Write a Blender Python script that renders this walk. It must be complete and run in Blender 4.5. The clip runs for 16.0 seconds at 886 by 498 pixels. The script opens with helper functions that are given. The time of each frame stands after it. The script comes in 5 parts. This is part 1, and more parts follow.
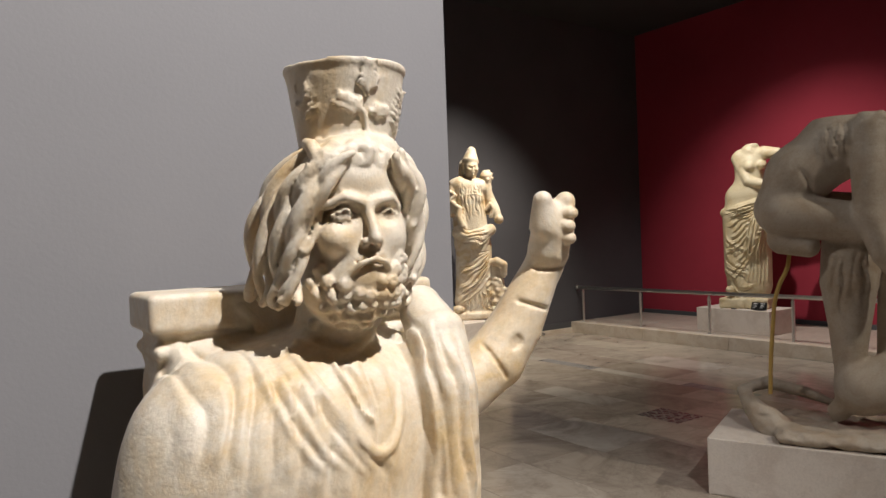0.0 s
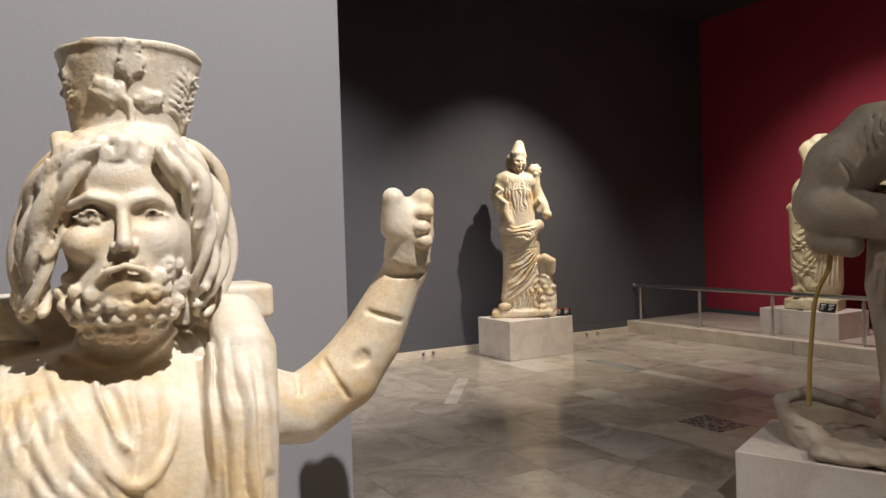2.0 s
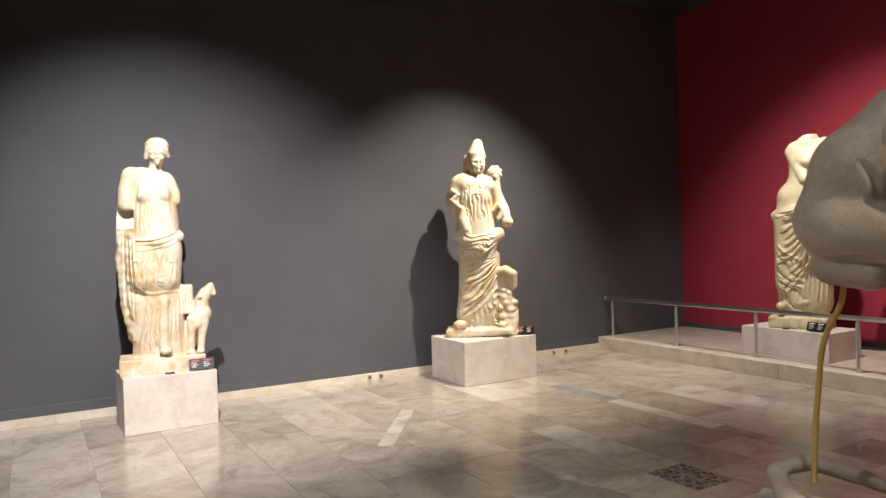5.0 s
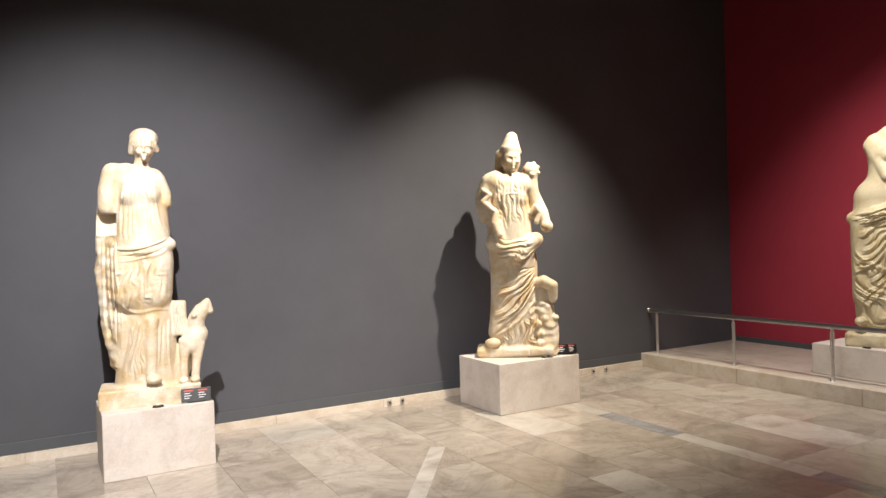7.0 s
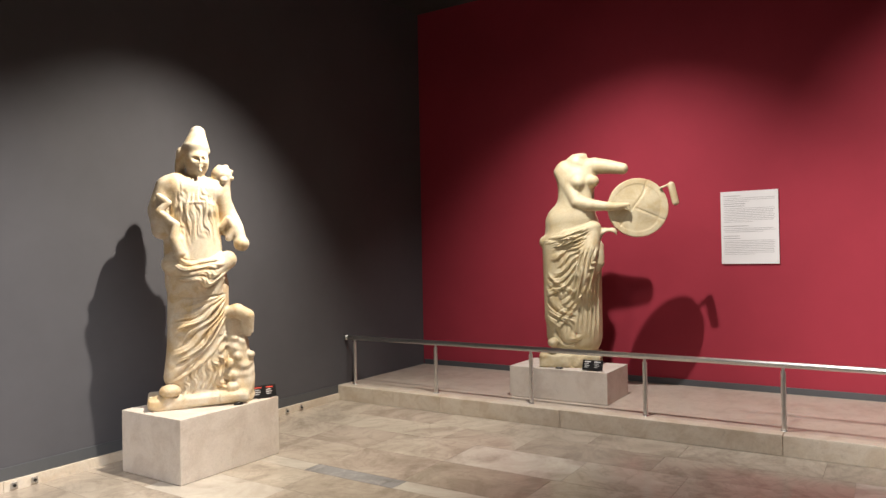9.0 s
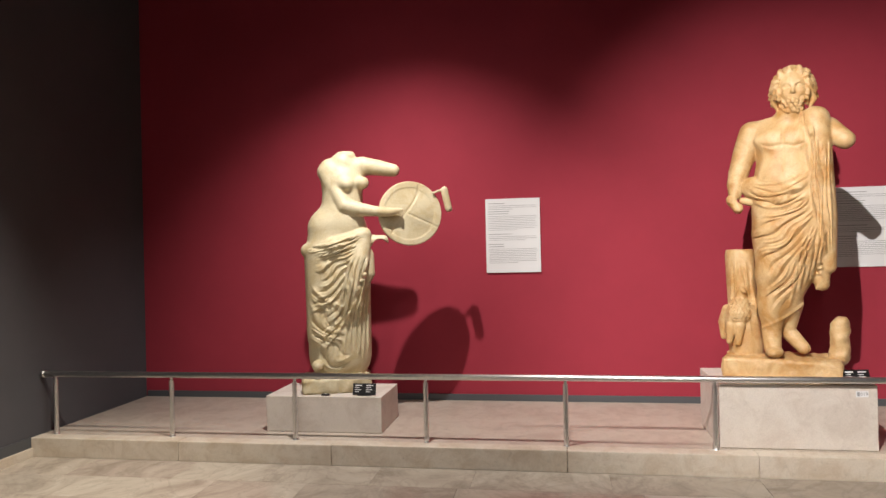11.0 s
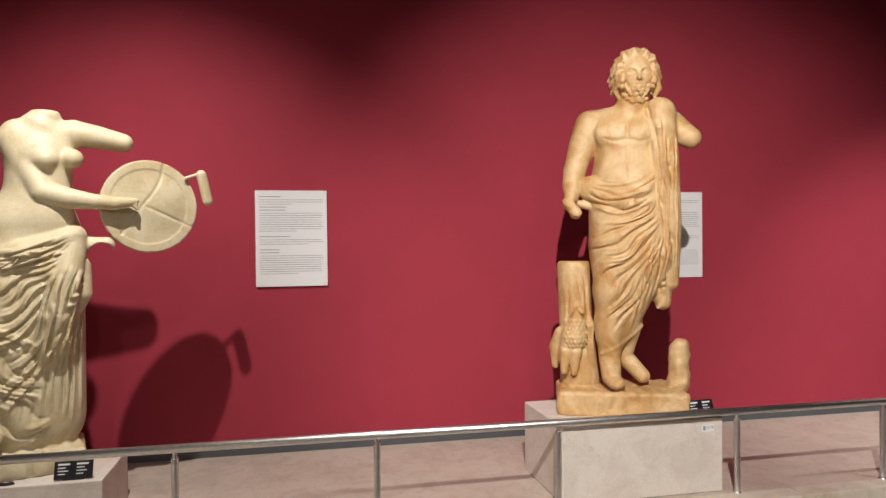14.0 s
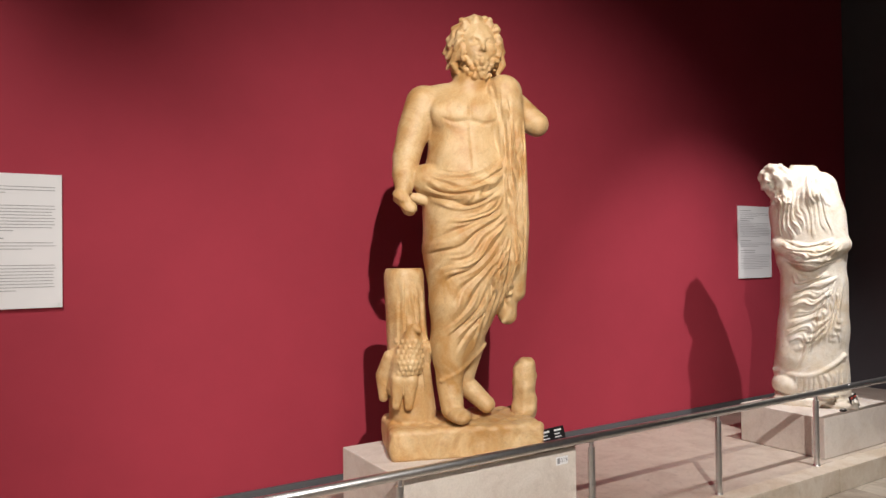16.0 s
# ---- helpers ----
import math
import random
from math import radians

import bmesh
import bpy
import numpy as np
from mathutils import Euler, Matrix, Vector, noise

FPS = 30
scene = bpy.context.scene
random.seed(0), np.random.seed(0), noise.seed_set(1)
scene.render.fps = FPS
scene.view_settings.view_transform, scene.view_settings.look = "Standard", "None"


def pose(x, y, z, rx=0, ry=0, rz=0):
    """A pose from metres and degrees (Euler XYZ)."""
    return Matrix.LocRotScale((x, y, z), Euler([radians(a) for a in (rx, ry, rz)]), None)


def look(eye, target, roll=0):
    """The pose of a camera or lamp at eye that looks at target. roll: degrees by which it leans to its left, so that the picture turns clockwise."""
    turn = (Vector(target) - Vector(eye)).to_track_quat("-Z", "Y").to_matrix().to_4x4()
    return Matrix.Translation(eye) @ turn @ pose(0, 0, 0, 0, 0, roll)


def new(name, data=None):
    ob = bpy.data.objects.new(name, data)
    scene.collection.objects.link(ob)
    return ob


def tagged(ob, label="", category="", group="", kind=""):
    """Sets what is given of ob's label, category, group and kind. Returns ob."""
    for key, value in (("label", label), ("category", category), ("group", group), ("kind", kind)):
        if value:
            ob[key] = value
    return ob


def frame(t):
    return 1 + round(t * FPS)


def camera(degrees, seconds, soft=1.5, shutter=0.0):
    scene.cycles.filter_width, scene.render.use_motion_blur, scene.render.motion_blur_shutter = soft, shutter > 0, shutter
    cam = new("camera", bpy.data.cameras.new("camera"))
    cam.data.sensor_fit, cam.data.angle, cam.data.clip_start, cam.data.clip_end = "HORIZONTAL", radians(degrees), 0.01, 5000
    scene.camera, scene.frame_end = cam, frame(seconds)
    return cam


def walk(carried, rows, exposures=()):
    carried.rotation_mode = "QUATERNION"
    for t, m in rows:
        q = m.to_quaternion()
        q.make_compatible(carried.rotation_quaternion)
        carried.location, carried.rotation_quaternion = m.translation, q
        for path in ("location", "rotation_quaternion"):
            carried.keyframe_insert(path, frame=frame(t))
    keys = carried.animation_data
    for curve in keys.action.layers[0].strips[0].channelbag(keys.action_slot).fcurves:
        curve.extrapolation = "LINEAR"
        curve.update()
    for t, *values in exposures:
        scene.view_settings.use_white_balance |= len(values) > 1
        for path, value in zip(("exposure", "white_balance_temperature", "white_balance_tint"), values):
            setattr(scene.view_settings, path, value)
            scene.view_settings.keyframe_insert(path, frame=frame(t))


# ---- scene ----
cam = camera(64.8, 16.0)
PATH = [
    (0, (0.305, 0.512, 1.456), (1.452, 2.15, 1.436), -2.0),
    (0.5, (0.389, 0.505, 1.459), (1.487, 2.176, 1.44), -2.2),
    (1, (0.466, 0.475, 1.46), (1.507, 2.183, 1.434), -1.7),
    (1.5, (0.559, 0.452, 1.456), (1.552, 2.188, 1.429), -1.7),
    (2, (0.674, 0.432, 1.457), (1.64, 2.183, 1.429), -1.8),
    (2.5, (0.787, 0.482, 1.459), (1.765, 2.226, 1.427), -2.1),
    (3, (0.888, 0.572, 1.499), (1.931, 2.278, 1.459), -2.2),
    (5.5, (1.517, 1.235, 1.56), (2.519, 2.966, 1.538), -1.4),
    (6, (1.582, 1.455, 1.598), (2.562, 3.198, 1.572), -1.5),
    (6.5, (1.661, 1.713, 1.598), (2.624, 3.465, 1.579), -1.7),
    (7, (1.706, 1.97, 1.585), (2.703, 3.704, 1.568), -1.7),
    (7.5, (1.755, 2.226, 1.575), (2.864, 3.89, 1.569), -1.8),
    (8, (1.86, 2.455, 1.52), (3.131, 4.0, 1.536), -1.9),
    (8.5, (2.022, 2.725, 1.584), (3.5, 4.073, 1.595), -1.6),
    (9, (2.145, 2.945, 1.603), (3.824, 4.032, 1.618), -1.1),
    (9.5, (2.217, 3.233, 1.634), (4.04, 4.055, 1.655), -1.0),
    (10, (2.378, 3.456, 1.601), (4.279, 4.078, 1.633), -1.1),
    (12.5, (3.404, 3.96, 1.833), (5.403, 3.942, 1.785), -1.1),
    (13, (3.663, 4.037, 1.82), (5.658, 3.898, 1.786), -1.1),
    (13.5, (3.939, 4.096, 1.791), (5.921, 3.832, 1.768), -1.0),
    (14, (4.229, 4.13, 1.785), (6.187, 3.723, 1.762), -0.6),
    (14.5, (4.521, 4.197, 1.776), (6.434, 3.615, 1.743), -0.4),
    (15, (4.784, 4.207, 1.717), (6.635, 3.451, 1.701), -0.5),
    (15.5, (5.058, 4.168, 1.694), (6.836, 3.253, 1.7), -0.6),
    (16, (5.298, 4.14, 1.686), (7.001, 3.091, 1.715), -0.8),
]
walk(cam, [(t, look(eye, target, roll)) for t, eye, target, roll in PATH],
     exposures=[(0, -0.75), (2.5, -0.75), (3.2, -0.6), (5.3, -0.1), (9, -0.1), (12, -0.05), (13.2, -0.12), (14.5, -0.32), (16, -0.28)])

# ---- world and lamps ----
world = bpy.data.worlds.new("world")
scene.world = world
world.use_nodes = True
world.node_tree.nodes["Background"].inputs[0].default_value = (0.9, 0.93, 1.0, 1)
world.node_tree.nodes["Background"].inputs[1].default_value = 0.02


def spot(name, eye, target, watts, degrees, blend=0.6, colour=(1.0, 0.86, 0.68), radius=0.035):
    lamp = bpy.data.lights.new(name, "SPOT")
    lamp.energy, lamp.spot_size, lamp.spot_blend = watts, radians(degrees), blend
    lamp.color, lamp.shadow_soft_size = colour, radius
    ob = new(name, lamp)
    ob.matrix_world = look(eye, target)
    return ob


WARM, COOL, PALE = (1.0, 0.9, 0.76), (1.0, 0.95, 0.93), (1.0, 0.93, 0.87)
spot("spot_lamp", (1.75, 3.9, 4.7), (2.7, 7.75, 0.75), 2400, 64, 1.0, COOL)
spot("spot_lamp", (6.1, 5.9, 4.7), (5.72, 7.6, 0.5), 1650, 77, 1.0, WARM)
spot("spot_lamp", (7.2, 5.05, 4.7), (8.9, 5.2, 1.1), 850, 88, 1.0, PALE)
spot("spot_lamp", (3.8, 5.0, 4.7), (9.3, 5.0, 1.5), 150, 60, 1.0, PALE)
spot("spot_lamp", (3.6, 4.1, 4.7), (8.9, 1.4, 1.4), 2500, 55, 1.0, PALE)
spot("spot_lamp", (6.85, -0.9, 4.7), (8.6, -1.5, 1.2), 1050, 66, 1.0, COOL)
spot("spot_lamp", (1.35, -0.75, 4.7), (0.7, 1.45, 1.1), 1750, 84, 0.8, COOL)
spot("spot_lamp", (4.9, -1.4, 4.7), (4.35, 2.4, 1.0), 700, 46, 1.0, WARM)
# Added fill, no known fixture: lifts the bending youth and the floor around him.
spot("spot_lamp", (1.0, 3.6, 4.7), (4.6, 3.6, 0.3), 300, 90, 1.0, PALE)


# ---- materials ----
def material(name, rough=0.6, metal=0.0):
    m = bpy.data.materials.new(name)
    m.use_nodes = True
    nt = m.node_tree
    b = nt.nodes["Principled BSDF"]
    b.inputs["Roughness"].default_value, b.inputs["Metallic"].default_value = rough, metal
    return m, nt, b


def node(nt, kind, **values):
    n = nt.nodes.new(kind)
    for key, value in values.items():
        n.inputs[key].default_value = value
    return n


def noise_tex(nt, scale, detail=5.0, rough=0.6, distortion=0.0, vec=None):
    if vec is None:
        vec = nt.nodes.new("ShaderNodeTexCoord").outputs["Object"]
    n = node(nt, "ShaderNodeTexNoise", Scale=scale, Detail=detail, Roughness=rough, Distortion=distortion)
    nt.links.new(vec, n.inputs["Vector"])
    return n.outputs["Fac"]


def ramp(nt, fac, stops):
    r = nt.nodes.new("ShaderNodeValToRGB")
    el = r.color_ramp.elements
    while len(el) < len(stops):
        el.new(0.5)
    for e, (p, c) in zip(el, stops):
        e.position, e.color = p, (*c, 1)
    nt.links.new(fac, r.inputs["Fac"])
    return r.outputs["Color"]


def mix(nt, a, b, fac, how="MIX"):
    m = nt.nodes.new("ShaderNodeMix")
    m.data_type, m.blend_type = "RGBA", how
    for value, socket in ((a, m.inputs[6]), (b, m.inputs[7]), (fac, m.inputs[0])):
        if isinstance(value, (int, float)):
            socket.default_value = value
        elif isinstance(value, tuple):
            socket.default_value = (*value, 1)
        else:
            nt.links.new(value, socket)
    return m.outputs[2]


def bump(nt, b, height, strength, distance):
    n = node(nt, "ShaderNodeBump", Strength=strength, Distance=distance)
    nt.links.new(height, n.inputs["Height"])
    nt.links.new(n.outputs["Normal"], b.inputs["Normal"])


def paint(name, colour, spread=0.1, rough=0.55, grain=0.25, gloss=0.5):
    m, nt, b = material(name, rough)
    low = tuple(c * (1 - spread) for c in colour)
    high = tuple(min(1, c * (1 + spread)) for c in colour)
    col = ramp(nt, noise_tex(nt, 0.9, 6, 0.65), [(0.3, low), (0.7, high)])
    nt.links.new(col, b.inputs["Base Color"])
    bump(nt, b, noise_tex(nt, 140, 3), grain, 0.0015)
    b.inputs["Specular IOR Level"].default_value = gloss
    return m


def stone(name, light, warm, dark, rough=0.55, relief=0.5, stain=0.6, pits=0.5):
    """Weathered marble: broad ochre staining, finer grain, small dark pits and a rough skin."""
    m, nt, b = material(name, rough)
    col = mix(nt, light, warm, ramp(nt, noise_tex(nt, 4.5, 7, 0.68, 0.6), [(0.5 - stain * 0.16, (0, 0, 0)), (0.63, (1, 1, 1))]))
    col = mix(nt, col, dark, ramp(nt, noise_tex(nt, 19, 8, 0.75, 0.3), [(0.55, (0, 0, 0)), (0.72, (pits, pits, pits))]))
    fleck = ramp(nt, noise_tex(nt, 90, 4, 0.7), [(0.3, (0.8, 0.8, 0.8)), (0.6, (1, 1, 1))])
    col = mix(nt, col, fleck, 0.6, "MULTIPLY")
    nt.links.new(col, b.inputs["Base Color"])
    height = mix(nt, noise_tex(nt, 34, 8, 0.7), noise_tex(nt, 160, 4, 0.7), 0.35)
    bump(nt, b, height, min(1.0, relief * 1.7), 0.009)
    b.inputs["Subsurface Weight"].default_value = 0.06
    b.inputs["Subsurface Radius"].default_value = (0.012, 0.008, 0.005)
    return m


def slab_marble(name, tones, vein, rough=0.12):
    """Polished floor marble, each slab with a tone and a vein pattern of its own."""
    m, nt, b = material(name, rough)
    info = nt.nodes.new("ShaderNodeObjectInfo")
    geo = nt.nodes.new("ShaderNodeNewGeometry")
    shift = nt.nodes.new("ShaderNodeVectorMath")
    shift.operation = "MULTIPLY_ADD"
    nt.links.new(info.outputs["Random"], shift.inputs[0])
    shift.inputs[1].default_value = (37, 61, 23)
    nt.links.new(geo.outputs["Position"], shift.inputs[2])
    p = shift.outputs[0]
    base = ramp(nt, info.outputs["Random"], tones)
    cloud = ramp(nt, noise_tex(nt, 1.7, 8, 0.68, 1.6, p), [(0.3, (0.5, 0.45, 0.41)), (0.5, (0.85, 0.82, 0.78)), (0.7, (1.05, 1.04, 1.0))])
    col = mix(nt, base, cloud, 0.9, "MULTIPLY")
    line = ramp(nt, noise_tex(nt, 1.5, 10, 0.62, 2.6, p), [(0.465, (0, 0, 0)), (0.495, (0.3, 0.3, 0.3)), (0.53, (0, 0, 0))])
    col = mix(nt, col, vein, line)
    nt.links.new(col, b.inputs["Base Color"])
    wear = ramp(nt, noise_tex(nt, 3.5, 6, 0.7, 0.4, p), [(0.3, (rough * 0.7,) * 3), (0.75, (rough * 2.0,) * 3)])
    nt.links.new(wear, b.inputs["Roughness"])
    bump(nt, b, noise_tex(nt, 7, 4, 0.5, 0, p), 0.05, 0.004)
    return m


M_DARK = paint("charcoal_paint", (0.078, 0.078, 0.088), 0.1, 0.75, 0.25, 0.3)
M_RED = paint("crimson_paint", (0.32, 0.034, 0.055), 0.08, 0.8, 0.25, 0.2)
M_GREY = paint("grey_paint", (0.25, 0.247, 0.255), 0.05, 0.7, 0.2, 0.3)
M_CEIL = paint("black_ceiling", (0.035, 0.035, 0.036), 0.15, 0.7)
M_SKIRT = paint("skirting_paint", (0.075, 0.08, 0.088), 0.1, 0.4)
M_SLAB = slab_marble("floor_marble", [(0.0, (0.36, 0.315, 0.265)), (0.35, (0.43, 0.385, 0.33)), (0.7, (0.48, 0.435, 0.375)), (1.0, (0.4, 0.345, 0.3))], (0.2, 0.16, 0.13))
M_STRIP = slab_marble("white_marble", [(0.0, (0.46, 0.43, 0.385)), (1.0, (0.56, 0.525, 0.475))], (0.4, 0.36, 0.32))
M_BAND = slab_marble("grey_marble", [(0.0, (0.26, 0.26, 0.27)), (1.0, (0.34, 0.33, 0.33))], (0.5, 0.47, 0.44))
M_GROUT = paint("grout", (0.2, 0.17, 0.14), 0.2, 0.8)
M_KERB = stone("kerb_marble", (0.63, 0.56, 0.47), (0.52, 0.43, 0.33), (0.2, 0.16, 0.12), 0.5, 0.3, 0.5, 0.35)
M_DECK = stone("platform_floor", (0.52, 0.45, 0.38), (0.43, 0.355, 0.295), (0.14, 0.11, 0.09), 0.42, 0.15, 0.4, 0.5)
M_PLINTH = stone("plinth_limestone", (0.66, 0.6, 0.54), (0.58, 0.51, 0.45), (0.36, 0.3, 0.25), 0.6, 0.14, 0.3, 0.3)
M_MARBLE = stone("aged_marble", (0.74, 0.66, 0.53), (0.6, 0.44, 0.24), (0.3, 0.22, 0.14), 0.5, 0.32, 0.5, 0.4)
M_CREAM = stone("cream_marble", (0.63, 0.55, 0.37), (0.54, 0.43, 0.24), (0.36, 0.28, 0.16), 0.5, 0.25, 0.4, 0.2)
M_OCHRE = stone("ochre_marble", (0.66, 0.47, 0.25), (0.47, 0.25, 0.08), (0.25, 0.15, 0.07), 0.45, 0.3, 0.7, 0.4)
M_WHITE = stone("white_statue_marble", (0.78, 0.73, 0.65), (0.66, 0.56, 0.42), (0.36, 0.28, 0.2))
M_BROWN = stone("brown_marble", (0.46, 0.4, 0.33), (0.38, 0.3, 0.22), (0.2, 0.15, 0.1), 0.5, 0.35, 0.5, 0.4)
M_BUST = stone("bust_marble", (0.76, 0.68, 0.55), (0.68, 0.5, 0.27), (0.34, 0.26, 0.18), 0.45, 0.2, 0.3, 0.22)
M_STEEL, _nt, _b = material("brushed_steel", 0.36, 1.0)
_nt.links.new(ramp(_nt, noise_tex(_nt, 30, 4), [(0.3, (0.66, 0.66, 0.66)), (0.7, (0.78, 0.77, 0.76))]), _b.inputs["Base Color"])
M_BRASS = paint("brass_rod", (0.5, 0.33, 0.1), 0.15, 0.4)
M_BLACK = paint("black_plastic", (0.012, 0.012, 0.013), 0.2, 0.35, 0.05)
M_BOARD = paint("white_board", (0.72, 0.72, 0.73), 0.03, 0.45, 0.05)
M_INK = paint("grey_print", (0.27, 0.27, 0.28), 0.1, 0.6, 0.0)
M_INKWHITE = paint("white_print", (0.75, 0.75, 0.75), 0.05, 0.6, 0.0)
M_INKRED = paint("red_print", (0.7, 0.08, 0.05), 0.05, 0.6, 0.0)


# ---- building blocks ----
def mesh_object(name, bm, mat, parent=None, label="", smooth=False):
    me = bpy.data.meshes.new(name)
    if smooth:
        for f in bm.faces:
            f.smooth = True
    bm.to_mesh(me)
    bm.free()
    me.materials.append(mat)
    ob = new(name, me)
    if parent:
        ob.parent = parent
    if label:
        tagged(ob, label)
    return ob


def part(name, bm, mat, parent, label="", smooth=False):
    return mesh_object(name, bm, mat, parent, label, smooth)


def block(lo, hi, bevel=0.0, seg=2, bm=None):
    own = bm is None
    bm = bm or bmesh.new()
    c = [(a + b) / 2 for a, b in zip(lo, hi)]
    s = [b - a for a, b in zip(lo, hi)]
    made = bmesh.ops.create_cube(bm, size=1, matrix=Matrix.Translation(c) @ Matrix.Diagonal((*s, 1)))
    if bevel and own:
        bmesh.ops.bevel(bm, geom=bm.edges[:], offset=bevel, segments=seg, affect="EDGES", profile=0.6)
    return bm


def tube(a, b, r, seg=20, bm=None, r2=None):
    bm = bm or bmesh.new()
    a, b = Vector(a), Vector(b)
    m = Matrix.Translation((a + b) / 2) @ (b - a).to_track_quat("Z", "Y").to_matrix().to_4x4()
    bmesh.ops.create_cone(bm, cap_ends=True, segments=seg, radius1=r, radius2=r if r2 is None else r2, depth=(b - a).length, matrix=m)
    return bm


def structure(name, bm, mat, label, category):
    return tagged(mesh_object(name, bm, mat), label, category, kind="structure")


RED_X, DARK_Y, SOUTH_Y, WEST_X, TOP = 9.77, 8.215, -4.15, -2.6, 4.79
KERB_X, DECK = 8.057, 0.163

structure("wall_north", block((WEST_X - 0.2, DARK_Y, 0), (RED_X + 0.2, DARK_Y + 0.2, TOP)), M_DARK, "long charcoal-grey painted gallery wall behind the statues", "wall")
structure("wall_east", block((RED_X, SOUTH_Y, 0), (RED_X + 0.2, DARK_Y, TOP)), M_RED, "deep crimson painted gallery wall above the platform", "wall")
structure("wall_south", block((WEST_X - 0.2, SOUTH_Y - 0.2, 0), (RED_X + 0.2, SOUTH_Y, TOP)), M_DARK, "charcoal-grey painted end wall", "wall")
structure("wall_west", block((WEST_X - 0.2, SOUTH_Y, 0), (WEST_X, DARK_Y, TOP)), M_DARK, "charcoal-grey painted side wall", "wall")
structure("partition_wall", block((-1.7, 1.70, 0), (1.16, 1.86, TOP - 0.004), 0.004), M_GREY, "light grey painted partition behind the seated statue", "wall")
structure("ceiling", block((WEST_X - 0.2, SOUTH_Y - 0.2, TOP), (RED_X + 0.2, DARK_Y + 0.2, TOP + 0.15)), M_CEIL, "dark unlit gallery ceiling", "ceiling")
floor = structure("floor", block((WEST_X, SOUTH_Y, -0.2), (RED_X, DARK_Y, -0.006)), M_GROUT, "polished marble slab floor with mixed cream and grey slabs", "floor")
structure("platform", block((KERB_X + 0.14, SOUTH_Y, -0.004), (RED_X, DARK_Y, DECK - 0.002)), M_DECK, "low brown stone platform along the red wall", "platform")
kerb = tagged(new("kerb"), "worn cream marble kerb edging the low platform", "kerb", kind="structure")
y0 = DARK_Y
rk = random.Random(4)
while y0 > SOUTH_Y + 0.05:
    y1 = max(SOUTH_Y, y0 - rk.uniform(1.2, 1.9))
    part("kerb_stone", block((KERB_X + rk.uniform(-0.003, 0.003), y1 + 0.0015, -0.005), (KERB_X + 0.14, y0 - 0.0015, DECK + rk.uniform(-0.002, 0.002)), 0.008), M_KERB, kerb)
    y0 = y1
structure("baseboard_east", block((RED_X - 0.018, SOUTH_Y, DECK - 0.002), (RED_X, DARK_Y - 0.02, DECK + 0.062), 0.003), M_SKIRT, "dark grey skirting under the red wall", "skirting")
structure("baseboard_north", block((WEST_X, DARK_Y - 0.012, 0.075), (KERB_X + 2, DARK_Y, 0.165), 0.003), M_SKIRT, "dark grey skirting under the charcoal wall", "skirting")
strip = tagged(new("marble_baseboard"), "cream marble strip at the foot of the charcoal wall", "skirting", kind="structure")
x0 = WEST_X
while x0 < KERB_X - 0.02:
    x1 = min(KERB_X - 0.002, x0 + rk.uniform(0.5, 1.1))
    part("marble_piece", block((x0 + 0.001, DARK_Y - 0.03, -0.004), (x1 - 0.001, DARK_Y, 0.075), 0.003), M_KERB, strip)
    x0 = x1


# ---- handrail ----
def handrail():
    rail = tagged(new("handrail"), "low brushed steel handrail on round posts along the platform", "railing")
    rx, rz = 8.195, 0.682
    bm = tube((rx, 8.17, rz), (rx, SOUTH_Y + 0.01, rz), 0.024, 24)
    part("top_rail", bm, M_STEEL, rail, smooth=True)
    part("end_cap", tube((rx, 8.17, rz), (rx, 8.2, rz), 0.03, 20), M_STEEL, rail, smooth=True)
    for yy in (2.16, -1.2):
        part("rail_sleeve", tube((rx, yy - 0.004, rz), (rx, yy + 0.004, rz), 0.0252, 24), M_STEEL, rail)
    for k in range(12):
        py = 8.07 - 1.092 * k - (0.115 if k > 5 else 0)
        if py < SOUTH_Y + 0.1:
            break
        bm = tube((rx, py, DECK), (rx, py, rz - 0.05), 0.0195, 20)
        tube((rx, py, rz - 0.05), (rx, py, rz - 0.018), 0.012, 16, bm)
        post = part("post", bm, M_STEEL, rail, smooth=False)
        part("foot_ring", tube((rx, py, DECK - 0.001), (rx, py, DECK + 0.012), 0.027, 20, r2=0.022), M_STEEL, post)


handrail()


# ---- plinths, plaques, wall panels ----
def plinth(lo, hi, label, turn=0.0, split=None):
    c = ((lo[0] + hi[0]) / 2, (lo[1] + hi[1]) / 2)
    h = ((hi[0] - lo[0]) / 2, (hi[1] - lo[1]) / 2)
    bm = block((-h[0], -h[1], 0), (h[0], h[1], hi[2] - lo[2]), 0.008, 3)
    ob = tagged(mesh_object("plinth", bm, M_PLINTH), label, "plinth", "statue plinths")
    ob.matrix_world = pose(c[0], c[1], lo[2], 0, 0, turn)
    return ob


P1 = plinth((2.03, 7.30, 0), (2.78, 7.89, 0.468), "whitish limestone block plinth against the charcoal wall")
P2 = plinth((5.27, 7.21, 0), (6.21, 7.91, 0.466), "cream limestone block plinth on the marble floor")
P3 = plinth((8.43, 5.22, DECK), (9.03, 6.24, 0.466), "low cream stone plinth on the platform")
P4 = plinth((8.235, 1.48, DECK), (8.95, 2.57, 0.64), "tall pale limestone plinth with an inventory sticker")
P6 = plinth((8.24, -1.95, DECK), (8.94, -0.965, 0.468), "pale stone plinth near the end of the platform")


